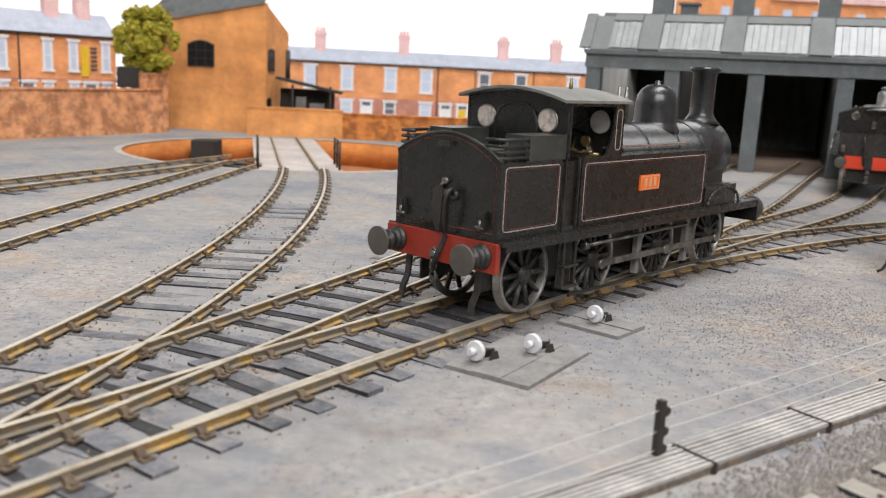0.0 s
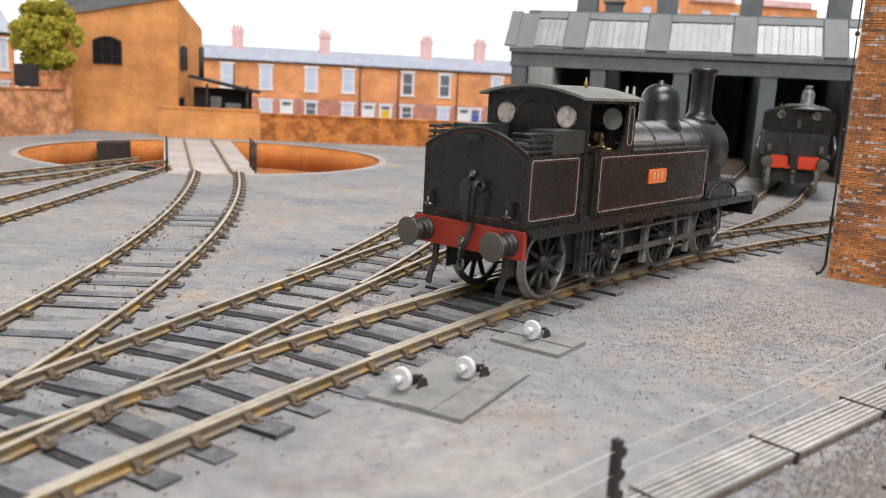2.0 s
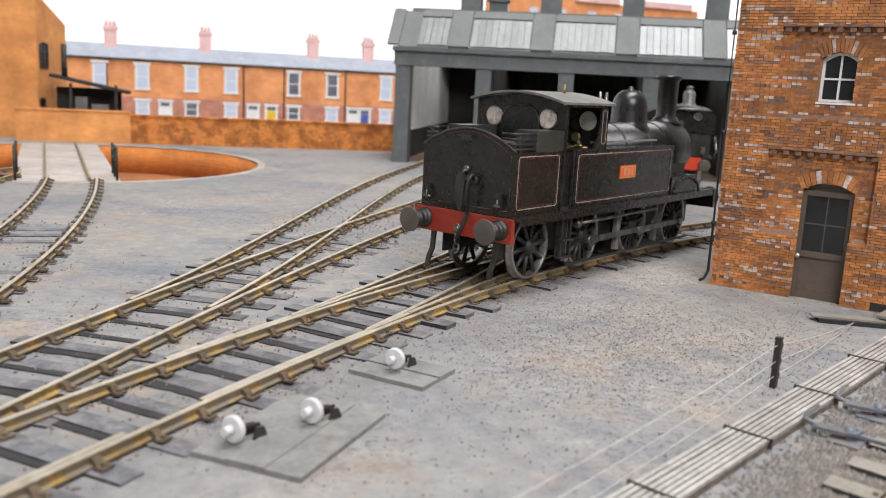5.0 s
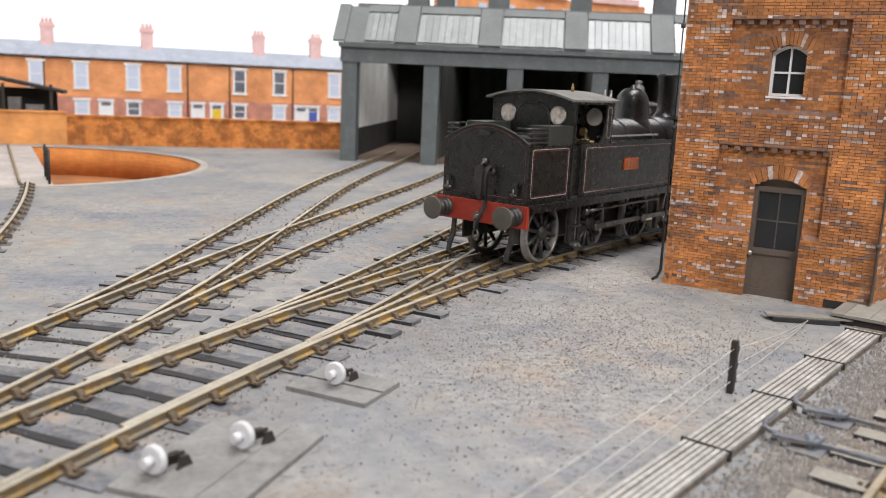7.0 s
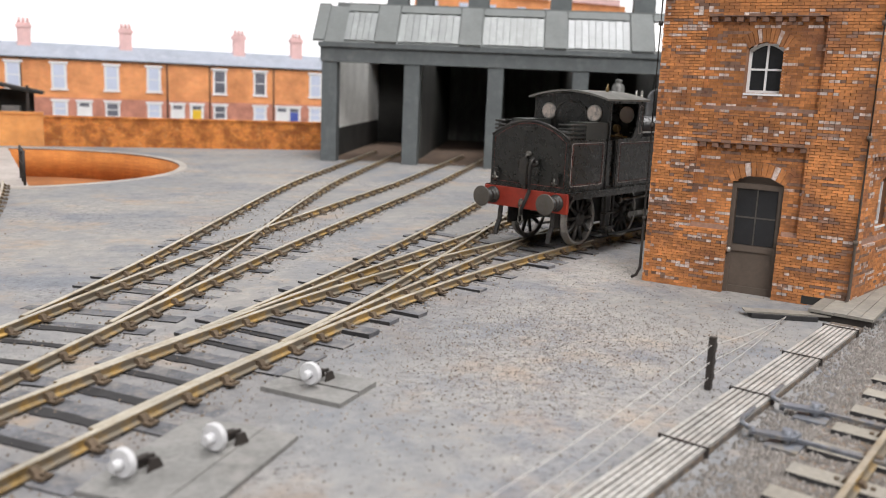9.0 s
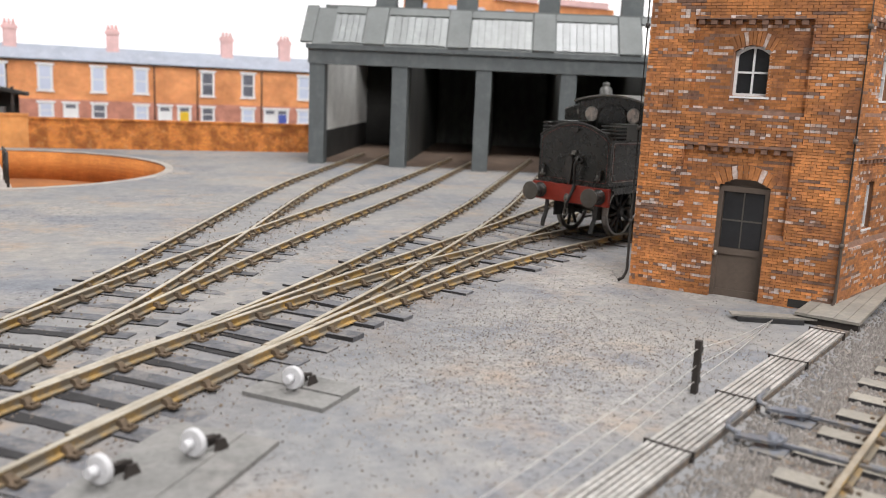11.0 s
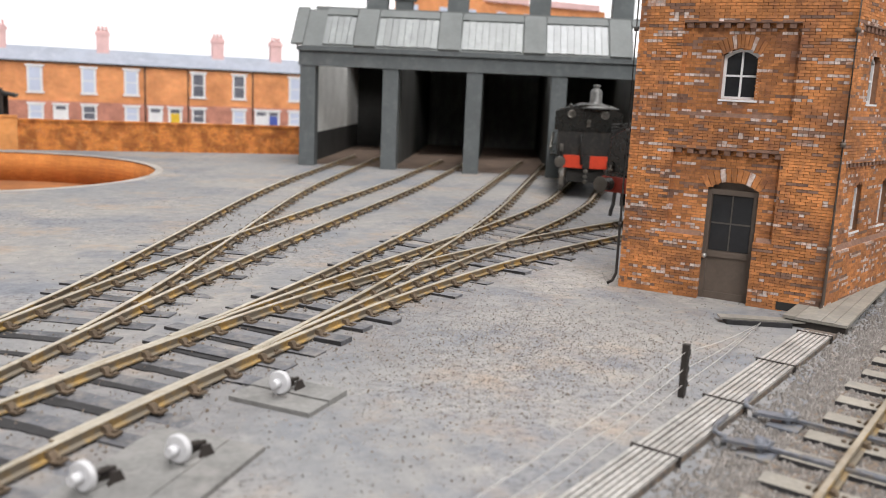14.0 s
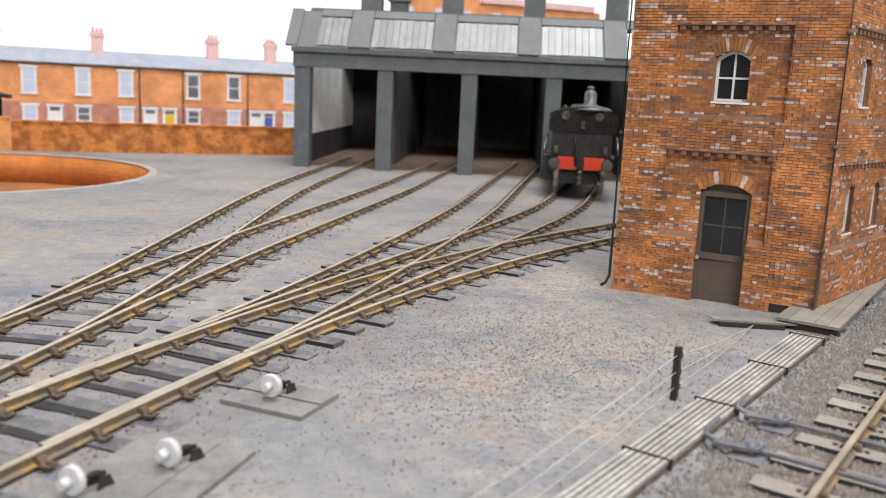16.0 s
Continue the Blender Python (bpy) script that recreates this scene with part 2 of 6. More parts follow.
LINE_RED = mat("lining_red", (0.17, 0.04, 0.03), 0.55, 0, 0.15, 3, 14, 0, 0)
PLATE_RED = mat("plate_orange_red", (0.85, 0.16, 0.02), 0.45, 0, 0.1, 3, 14, 0, 0)
BRASS = mat("brass", (0.34, 0.25, 0.12), 0.42, 0.9, 0.15, 3, 14, 0.05, 0.002)
ROOF_GREY = mat("cab_roof_grey", (0.18, 0.178, 0.165), 0.55, 0, 0.25, 1.2, 12, 0.15, 0.004, (0.25, 0.245, 0.225), (0.5, 0.75))
GLASS = glass_mat("window_glass")
DOOR_BROWN = mat("door_brown", (0.13, 0.10, 0.08), 0.62, 0, 0.15, 1.6, 14, 0.2, 0.006)
BRICK_A = mat("orange_brick", (0.62, 0.25, 0.085), 0.85, 0, 0.34, 0.7, 16, 0.35, 0.012, (0.27, 0.115, 0.06), (0.47, 0.68), space="world", pieces=0.30)
BRICK_B = mat("washed_brick", (0.68, 0.57, 0.53), 0.88, 0, 0.3, 3.0, 16, 0.35, 0.012, (0.50, 0.27, 0.17), (0.46, 0.62), space="world", pieces=0.2)
BRICK_C = mat("dark_brick", (0.27, 0.155, 0.11), 0.85, 0, 0.3, 2.0, 16, 0.35, 0.012, (0.24, 0.13, 0.09), (0.5, 0.7), space="world", pieces=0.25)
MORTAR = mat("mortar_bed", (0.31, 0.16, 0.095), 0.92, 0, 0.25, 1.5, 16, 0.3, 0.01, space="world")
IRON = mat("dark_iron", (0.05, 0.042, 0.038), 0.6, 0.3, 0.25, 3, 16, 0.2, 0.005)
CRANK = mat("blue_grey_steel", (0.20, 0.215, 0.25), 0.5, 0.3, 0.3, 2, 14, 0.2, 0.004, (0.30, 0.26, 0.2), (0.5, 0.7), space="world")
ROD = mat("silver_rods", (0.50, 0.485, 0.465), 0.5, 0.2, 0.35, 1.4, 12, 0.15, 0.004, (0.46, 0.43, 0.40), (0.5, 0.7), space="world")
WIRE = mat("pale_wire", (0.66, 0.64, 0.615), 0.5, 0.2, 0.1, 2, 12, 0, 0)
STONE = mat("ash_stones", (0.40, 0.37, 0.34), 0.92, 0, 0.4, 6, 26, 0.3, 0.02, (0.24, 0.225, 0.22), (0.45, 0.6), space="world")
BALLAST = mat("ballast_stone", (0.33, 0.305, 0.285), 0.92, 0, 0.45, 6, 26, 0.3, 0.02, (0.23, 0.21, 0.195), (0.45, 0.60), space="world")
# Cinder colour, which also paints the shade under the ballast.
CINDER_SHADE = mat("cinders_and_shade", (0.12, 0.11, 0.105), 0.9, 0, 0.4, 6, 26, 0.3, 0.02, (0.22, 0.16, 0.11), (0.45, 0.6), space="world")
GRIT = mat("brown_grit", (0.27, 0.215, 0.165), 0.92, 0, 0.4, 6, 26, 0.3, 0.02, (0.14, 0.12, 0.105), (0.45, 0.6), space="world")
LEVER_WHITE = mat("white_weight", (0.66, 0.66, 0.68), 0.5, 0, 0.08, 4, 20, 0.1, 0.004)
LEAF = mat("foliage", (0.36, 0.34, 0.03), 0.8, 0, 0.35, 1.5, 9, 0.2, 0.02, (0.54, 0.44, 0.05), (0.45, 0.6))
BARK = mat("bark", (0.10, 0.075, 0.05), 0.9, 0, 0.3, 3, 14, 0.4, 0.02)
YELLOW = mat("yellow_sign", (0.80, 0.52, 0.03), 0.5, 0, 0.1, 2, 12, 0, 0)
SKY = mat("white_backdrop", (0.86, 0.87, 0.89), 0.95, 0, 0.02, 0.05, 0.3, 0, 0, space="world")
SKY.node_tree.nodes["Principled BSDF"].inputs["Emission Color"].default_value = (0.97, 0.98, 1, 1)
SKY.node_tree.nodes["Principled BSDF"].inputs["Emission Strength"].default_value = 0.52
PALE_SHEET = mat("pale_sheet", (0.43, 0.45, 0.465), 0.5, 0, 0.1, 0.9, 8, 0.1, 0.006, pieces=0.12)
LIGHT_PLANK = mat("bleached_boards", (0.32, 0.295, 0.255), 0.86, 0, 0.22, 1.0, 14, 0.35, 0.012, (0.25, 0.235, 0.215), space="world", pieces=0.2)
PIT_EARTH = mat("pit_earth", (0.42, 0.17, 0.06), 0.92, 0, 0.3, 0.6, 8, 0.3, 0.02, (0.30, 0.13, 0.06), space="world")
HEAD_GREY = mat("worn_buffer_head", (0.105, 0.094, 0.08), 0.58, 0.2, 0.2, 3, 16, 0.1, 0.003, (0.10, 0.095, 0.09))
ROOM = mat("room_plaster", (0.34, 0.34, 0.33), 0.9, 0, 0.05, 0.02, 0.2, 0, 0, space="world")
WOOD = mat("baseboard_wood", (0.28, 0.19, 0.11), 0.7, 0, 0.2, 0.2, 2, 0.1, 0.01, space="world")


# ---- mesh helpers (prototype metres) ----
def box(bm, x0, x1, y0, y1, z0, z1, mi=0):
    v = [bm.verts.new(p) for p in ((x0, y0, z0), (x1, y0, z0), (x1, y1, z0), (x0, y1, z0), (x0, y0, z1), (x1, y0, z1), (x1, y1, z1), (x0, y1, z1))]
    for f in ((3, 2, 1, 0), (4, 5, 6, 7), (0, 1, 5, 4), (1, 2, 6, 5), (2, 3, 7, 6), (3, 0, 4, 7)):
        bm.faces.new([v[i] for i in f]).material_index = mi
    return v


def prism(bm, outline, a0, a1, axis="x", mi=0):
    """A flat outline carried from a0 to a1 along an axis; outline in the two other axes, in cyclic order."""
    def at(a, p, q):
        return {"x": (a, p, q), "y": (q, a, p), "z": (p, q, a)}[axis]
    lo = [bm.verts.new(at(a0, *p)) for p in outline]
    hi = [bm.verts.new(at(a1, *p)) for p in outline]
    n = len(outline)
    bm.faces.new(lo[::-1]).material_index = mi
    bm.faces.new(hi).material_index = mi
    for i in range(n):
        bm.faces.new((lo[i], lo[(i + 1) % n], hi[(i + 1) % n], hi[i])).material_index = mi


def tube(bm, a, b, r0, r1=None, seg=12, caps=True, mi=0):
    a, b = Vector(a), Vector(b)
    r1 = r0 if r1 is None else r1
    q = (b - a).to_track_quat("Z", "Y")
    rings = []
    for c, r in ((a, r0), (b, r1)):
        rings.append([bm.verts.new(c + q @ Vector((r * math.cos(i * math.tau / seg), r * math.sin(i * math.tau / seg), 0))) for i in range(seg)])
    for i in range(seg):
        f = bm.faces.new((rings[0][i], rings[0][(i + 1) % seg], rings[1][(i + 1) % seg], rings[1][i]))
        f.material_index, f.smooth = mi, True
    if caps:
        bm.faces.new(rings[0][::-1]).material_index = mi
        bm.faces.new(rings[1]).material_index = mi


def lathe(bm, centre, axis, profile, seg=24, mi=0, caps=True):
    """profile: pairs of distance along the axis and radius."""
    q, c = Vector(axis).to_track_quat("Z", "Y"), Vector(centre)
    rings = [[bm.verts.new(c + q @ Vector((max(r, 1e-4) * math.cos(i * math.tau / seg), max(r, 1e-4) * math.sin(i * math.tau / seg), h))) for i in range(seg)] for h, r in profile]
    for a, b in zip(rings, rings[1:]):
        for i in range(seg):
            f = bm.faces.new((a[i], a[(i + 1) % seg], b[(i + 1) % seg], b[i]))
            f.material_index, f.smooth = mi, True
    if caps:
        bm.faces.new(rings[0][::-1]).material_index = mi
        bm.faces.new(rings[-1]).material_index = mi


def path_tube(bm, pts, r, seg=8):
    pts = [Vector(p) for p in pts]
    rings = []
    for i, p in enumerate(pts):
        d = (pts[min(i + 1, len(pts) - 1)] - pts[max(i - 1, 0)]).normalized()
        q = d.to_track_quat("Z", "Y")
        rings.append([bm.verts.new(p + q @ Vector((r * math.cos(k * math.tau / seg), r * math.sin(k * math.tau / seg), 0))) for k in range(seg)])
    for a, b in zip(rings, rings[1:]):
        for i in range(seg):
            bm.faces.new((a[i], a[(i + 1) % seg], b[(i + 1) % seg], b[i])).smooth = True
    bm.faces.new(rings[0][::-1]), bm.faces.new(rings[-1])


def bevel(bm, width, seg=1, angle=40):
    edges = [e for e in bm.edges if len(e.link_faces) == 2 and e.calc_face_angle(0) > radians(angle)]
    bmesh.ops.bevel(bm, geom=edges, offset=width, segments=seg, affect="EDGES", clamp_overlap=True)


def mesh_of(name, bm, mats):
    bmesh.ops.recalc_face_normals(bm, faces=bm.faces)
    bmesh.ops.scale(bm, vec=(S, S, S), verts=bm.verts)
    me = bpy.data.meshes.new(name)
    bm.to_mesh(me)
    bm.free()
    for m in mats if isinstance(mats, (list, tuple)) else [mats]:
        me.materials.append(m)
    return me


def part(name, bm, mats, parent=None, label="", at=None):
    """Links a bmesh as one mesh object; under a thing or a part when a parent is given."""
    ob = new(name, mesh_of(name, bm, mats))
    if parent:
        ob.parent = parent
    if at is not None:
        ob.matrix_basis = place(*at) if isinstance(at, tuple) else at
    return tagged(ob, label)


def place(x, y, z, rx=0, ry=0, rz=0):
    return pose(S * x, S * y, S * z, rx, ry, rz)


def thing(name, at, label, category, group="", kind="", size=1.0):
    ob = new(name)
    ob.empty_display_size = 0.01
    ob.matrix_basis = place(*at) @ Matrix.Scale(size, 4)
    return tagged(ob, label, category, group, kind)


def shape(*fs):
    bm = bmesh.new()
    for f in fs:
        f(bm)
    return bm


def B(*a, **k):
    return lambda bm: box(bm, *a, **k)


def boxes(*rows, bev=0.0):
    bm = bmesh.new()
    for r in rows:
        box(bm, *r)
    if bev:
        bevel(bm, bev)
    return bm


# ---- track lines: distance across, as a polynomial of tens of metres along a bearing ----
GAUGE, HEAD = 1.29, 0.165
WIDER = {"table_road": 1.44}  # laid a little wide on the curve

MAIN, SHED_ROAD = (0.088, -0.675, 0.719, 0.499, 7.362), (0.058, -0.414, 0.821, 0.140, 7.482)
LINES = {  # bearing, polynomial, branch start, branch squares and cubes, first and last distance along
    "main": (50, MAIN, 0, (0, 0), -3.5, 41.2),
    "road_four": (50, MAIN, 7.0, (0.176, 0.245), 13.5, 38.8),
    "road_three": (50, MAIN, 9.8, (1.650, -0.044), 12.3, 46.4),
    "road_two": (60, SHED_ROAD, 0, (0, 0), -1.7, 45.5),
    "road_one": (60, SHED_ROAD, 11.0, (1.655, -0.429), 13.3, 45.1),
    "table_road": (93, (0.017, -0.251, 1.922, -5.464, 7.859), 0, (0, 0), 2.7, 32.0),
    "stub_road": (82, (0.508, 10.448), 0, (0, 0), 7.4, 30.9),
    "far_stub_road": (62, (1.034, 20.393), 0, (0, 0), 13.7, 26.4),
}


STRAIGHT = {"road_three": 29.8, "road_four": 32.6, "road_one": 33.4, "road_two": 34.5}  # straight from there on


def line_at(name, u):
    """The middle of a track at a distance along its bearing, and its heading."""
    ang, poly, u0, (a, b), _, _ = LINES[name]
    n = len(poly) - 1
    end = STRAIGHT.get(name, 99)
    past, u = max(0.0, u - end), min(u, end)
    w = max(0.0, (u - u0) / 10)
    v = sum(c * (u / 10) ** (n - i) for i, c in enumerate(poly)) + a * w * w + b * w ** 3
    dv = (sum((n - i) * c * (u / 10) ** (n - i - 1) for i, c in enumerate(poly[:-1])) + 2 * a * w + 3 * b * w * w) / 10
    ca, sa = math.cos(radians(ang)), math.sin(radians(ang))
    v, u = v + past * dv, u + past
    return Vector((ca * u - sa * v, sa * u + ca * v, 0)), radians(ang) + math.atan(dv)


def branch_gap(name, u):
    _, _, u0, (a, b), _, _ = LINES[name]
    w = max(0.0, (u - u0) / 10)
    return a * w * w + b * w ** 3


# ---- ground, pit and turntable ----
PIT, PIT_X, PIT_Y, PIT_DEEP = Vector((-6.77, 38.32, 0)), 7.35, 7.35, 1.27


def build_ground():
    n, steps = 220, [1.0, 1.06, 1.15, 1.3, 1.5, 1.8, 2.2, 2.7, 3.3, 4.0]
    verts, faces = [], []
    x0, x1, y0, y1 = -66, 66, -14, 102
    for k in steps:
        for i in range(n):
            a = i * math.tau / n
            c, s = math.cos(a), math.sin(a)
            x, y = PIT.x + PIT_X * k * c, PIT.y + PIT_Y * k * s
            x, y = min(max(x, x0), x1), min(max(y, y0), y1)
            verts.append((x * S, y * S, 0))
    for i in range(n):
        a = i * math.tau / n
        c, s = math.cos(a), math.sin(a)
        k = min((x1 - PIT.x if c > 0 else PIT.x - x0) / max(abs(c), 1e-9), (y1 - PIT.y if s > 0 else PIT.y - y0) / max(abs(s), 1e-9))
        verts.append(((PIT.x + k * c) * S, (PIT.y + k * s) * S, 0))
    for x, y in ((x0, y0), (x1, y0), (x1, y1), (x0, y1)):
        verts.append((x * S, y * S, 0))
    rows = len(steps) + 1
    for r in range(rows - 1):
        for i in range(n):
            j = (i + 1) % n
            faces.append((r * n + i, r * n + j, (r + 1) * n + j, (r + 1) * n + i))
    base, last = rows * n, (rows - 1) * n
    for ci, (x, y) in enumerate(((x0, y0), (x1, y0), (x1, y1), (x0, y1))):
        for i in range(n):
            p, q = verts[last + i], verts[last + (i + 1) % n]
            onx, ony = abs(p[0] - x * S) < 1e-6, abs(p[1] - y * S) < 1e-6
            qnx, qny = abs(q[0] - x * S) < 1e-6, abs(q[1] - y * S) < 1e-6
            if (onx and qny and not ony) or (ony and qnx and not onx):
                faces.append((last + i, last + (i + 1) % n, base + ci))
    me = bpy.data.meshes.new("ground")
    me.from_pydata(verts, [], faces)
    me.materials.append(ASH)
    me.update()
    bm = bmesh.new()
    bm.from_mesh(me)
    bmesh.ops.recalc_face_normals(bm, faces=bm.faces)
    bm.to_mesh(me)
    bm.free()
    tagged(new("ground", me), "grey ash and cinder yard ground of a model railway", "ground", kind="structure")
    bm = boxes((-66, 66, -14, 102, -64.7, -3))
    tagged(part("baseboard", bm, WOOD), "wooden baseboard that carries the model yard", "baseboard", kind="structure")


def ring(bm, k0, k1, z0, z1, n=96):
    loops = []
    for k, z in ((k0, z0), (k1, z0), (k1, z1), (k0, z1)):
        loops.append([bm.verts.new((PIT.x + (PIT_X + k) * math.cos(i * math.tau / n), PIT.y + (PIT_Y + k) * math.sin(i * math.tau / n), z)) for i in range(n)])
    for a in range(4):
        for i in range(n):
            f = bm.faces.new((loops[a][i], loops[a][(i + 1) % n], loops[(a + 1) % 4][(i + 1) % n], loops[(a + 1) % 4][i]))
            f.smooth = a in (1, 3)


def build_turntable():
    t = thing("turntable", (0, 0, 0), "railway turntable in a round brick-lined pit", "turntable")
    bm = bmesh.new()
    ring(bm, -0.12, 0.02, -PIT_DEEP, -0.03)
    part("pit_wall", bm, PIT_BRICK, t, "orange-red brick pit wall")
    bm = bmesh.new()
    ring(bm, -0.13, 0.16, -0.03, 0.02)
    part("pit_kerb", bm, CONCRETE, t, "pale concrete kerb")
    bm = bmesh.new()
    n = 64
    bm.faces.new([bm.verts.new((PIT.x + PIT_X * math.cos(i * math.tau / n), PIT.y + PIT_Y * math.sin(i * math.tau / n), -PIT_DEEP)) for i in range(n)])
    part("pit_floor", bm, PIT_EARTH, t, "rust-brown pit floor")
    # the bridge lies on the line of the table road
    a = Vector((-5.33, 31.24, 0))
    h = radians(103.1)
    d = Vector((math.cos(h), math.sin(h), 0))
    bridge = part("bridge", boxes((0, 14.0, -1.58, 1.58, -0.10, 0.03), (0.3, 13.7, -1.3, -0.9, -0.9, -0.1), (0.3, 13.7, 0.9, 1.3, -0.9, -0.1), bev=0.02), DECK, t, "pale boarded bridge deck", at=place(a.x, a.y, 0, 0, 0, math.degrees(h)))
    for y in (-GAUGE / 2, GAUGE / 2):
        part("rail", boxes((-0.05, 13.95, y - 0.035, y + 0.035, 0.03, HEAD)), [RAIL_SIDE], bridge)
    for y in (-1.48, 1.48):
        bm = bmesh.new()
        for x in (0.25, 1.2, 2.2):
            tube(bm, (x, y, 0.03), (x, y, 1.1), 0.045, seg=6)
        for z in (0.6, 1.08):
            tube(bm, (0.25, y, z), (2.2, y, z - 0.25 * (z > 1)), 0.03, seg=6)
        part("handrail", bm, IRON, bridge, "dark iron handrail")
    # Solid black box paints the shade of an open recess.
    part("steps", boxes((-12.44, -11.3, 41.9, 43.3, -1.2, -0.02)), SOOT_SHADE, t, "black box painted as a shaded recess in the pit wall")


# ---- tracks ----
RAIL_SHAPE = [(-0.07, 0.0), (0.07, 0.0), (0.07, 0.02), (0.018, 0.035), (0.018, 0.085), (0.037, 0.095), (0.037, 0.118), (0.030, 0.125), (-0.030, 0.125), (-0.037, 0.118), (-0.037, 0.095), (-0.018, 0.085), (-0.018, 0.035), (-0.07, 0.02)]


def rail_bm(name, side, u0, u1, lift, shift=None):
    bm = bmesh.new()
    k = len(RAIL_SHAPE)
    n = max(2, int((u1 - u0) / 0.6))
    rows = []
    for i in range(n + 1):
        c, h = line_at(name, u0 + (u1 - u0) * i / n)
        nx = Vector((-math.sin(h), math.cos(h), 0))
        c = c + nx * (side * WIDER.get(name, GAUGE) / 2 + (shift(u0 + (u1 - u0) * i / n) if shift else 0.0))
        rows.append([bm.verts.new(c + nx * p + Vector((0, 0, HEAD - 0.125 + lift + q))) for p, q in RAIL_SHAPE])
    for a, b in zip(rows, rows[1:]):
        for i in range(k):
            f = bm.faces.new((a[i], a[(i + 1) % k], b[(i + 1) % k], b[i]))
            f.material_index = 1 if i in (6, 7, 8) else 0
    bm.faces.new(rows[0][::-1]), bm.faces.new(rows[-1])
    return bm


def build_blades(track):
    """Switch blades that lie against the stock rails of the main track."""
    for name, side, u0, u1, shift in (
            ("main", -1, 9.0, 13.55, lambda u: max(0.085, branch_gap("road_four", u))),
            ("main", 1, 9.8, 13.55, lambda u: max(0.085, branch_gap("road_four", u))),
            ("main", -1, 4.4, 7.9, lambda u: 0.08 + 0.004 * (u - 4.4))):
        part("switch_blade", rail_bm(name, side, u0, u1, -0.004, shift), [RAIL_SIDE, RAIL_TOP], track, "worn switch blade")


def chair_mesh():
    bm = bmesh.new()
    prism(bm, [(-0.13, 0), (0.13, 0), (0.115, 0.03), (0.075, 0.085), (0.02, 0.085), (0.02, 0.03), (-0.02, 0.03), (-0.02, 0.085), (-0.075, 0.085), (-0.115, 0.03)], -0.045, 0.045, "x")
    for y in (-0.16, 0.16):
        box(bm, -0.07, 0.07, y - 0.05, y + 0.05, 0.0, 0.026)
        box(bm, -0.022, 0.022, y - 0.022, y + 0.022, 0.026, 0.052)
    return mesh_of("chair", bm, CHAIR)


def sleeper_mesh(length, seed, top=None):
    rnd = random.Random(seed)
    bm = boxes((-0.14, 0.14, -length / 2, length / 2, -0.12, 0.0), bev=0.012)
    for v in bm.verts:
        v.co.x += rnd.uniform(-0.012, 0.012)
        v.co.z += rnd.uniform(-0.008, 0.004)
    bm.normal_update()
    # The near long face is painted dark as if in shade.
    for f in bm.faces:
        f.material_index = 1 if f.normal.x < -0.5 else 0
    return mesh_of("sleeper", bm, [top or SLEEPER, SHADE_DARK])


def shade_strip_mesh(seed):
    """A dark strip that paints the shade lying before a sleeper."""
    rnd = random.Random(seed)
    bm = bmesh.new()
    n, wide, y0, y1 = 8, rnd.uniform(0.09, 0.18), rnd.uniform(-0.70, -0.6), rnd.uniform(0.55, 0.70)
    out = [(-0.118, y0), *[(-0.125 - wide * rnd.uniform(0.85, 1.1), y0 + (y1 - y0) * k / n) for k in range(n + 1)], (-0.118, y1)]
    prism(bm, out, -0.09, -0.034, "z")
    return mesh_of("gap", bm, SHADE_DARK)


def build_track(name, label, sleepers=True, partner=None, lift=0.0, short=0, far=23.5, sunk=0.0):
    """Two rails on chairs and sleepers. partner: a branch that shares this track's sleepers near its start."""
    u0, u1 = LINES[name][4:]
    t = thing("railway_track", (0, 0, 0), label, "railway track", "tracks of the yard")
    for side in (1, -1):
        part("rail", rail_bm(name, side, u0, u1, lift), [RAIL_SIDE, RAIL_TOP], t)
    rnd = random.Random(len(name) * 7 + int(u0))
    u = u0 + 0.3
    while u < u1 - 0.2:
        c, h = line_at(name, u)
        own = branch_gap(name, u)
        if LINES[name][3] == (0, 0) or own > 2.4:
            length, shift = 2.5, 0.0
            for p in partner or ():
                g = branch_gap(p, u)
                if 0.02 < g <= 2.4 and u >= LINES[p][4] - 1:
                    length, shift = max(length, 2.5 + g), max(shift, g / 2)
            nx = Vector((-math.sin(h), math.cos(h), 0))
            if sleepers and c.y < far:
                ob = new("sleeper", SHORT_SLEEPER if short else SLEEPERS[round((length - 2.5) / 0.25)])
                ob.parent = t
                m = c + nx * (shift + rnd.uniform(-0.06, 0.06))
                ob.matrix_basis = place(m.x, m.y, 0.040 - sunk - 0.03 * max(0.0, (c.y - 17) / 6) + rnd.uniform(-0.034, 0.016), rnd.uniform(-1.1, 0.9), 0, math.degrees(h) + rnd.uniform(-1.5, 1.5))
                # Painted shade beside the nearer sleepers, between the rails.
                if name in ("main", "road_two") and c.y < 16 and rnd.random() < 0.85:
                    gap = new("gap", SHADE_STRIPS[rnd.randrange(4)])
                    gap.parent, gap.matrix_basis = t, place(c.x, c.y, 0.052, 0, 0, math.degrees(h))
        for side in (1, -1):
            p = c + Vector((-math.sin(h), math.cos(h), 0)) * side * WIDER.get(name, GAUGE) / 2
            ob = new("chair", CHAIR_MESH)
            ob.parent = t
            ob.matrix_basis = place(p.x, p.y, 0.045, 0, 0, math.degrees(h))
        u += rnd.uniform(0.67, 0.75)
    return t


# ---- buildings ----
def arch(x0, x1, z0, z1, rise, n=8):
    """An outline with a segmental head, in x and z."""
    pts = [(x0, z0), (x1, z0)]
    for i in range(n + 1):
        k = i / n
        pts.append((x1 + (x0 - x1) * k, z1 - rise + rise * math.sin(math.pi * k)))
    return pts


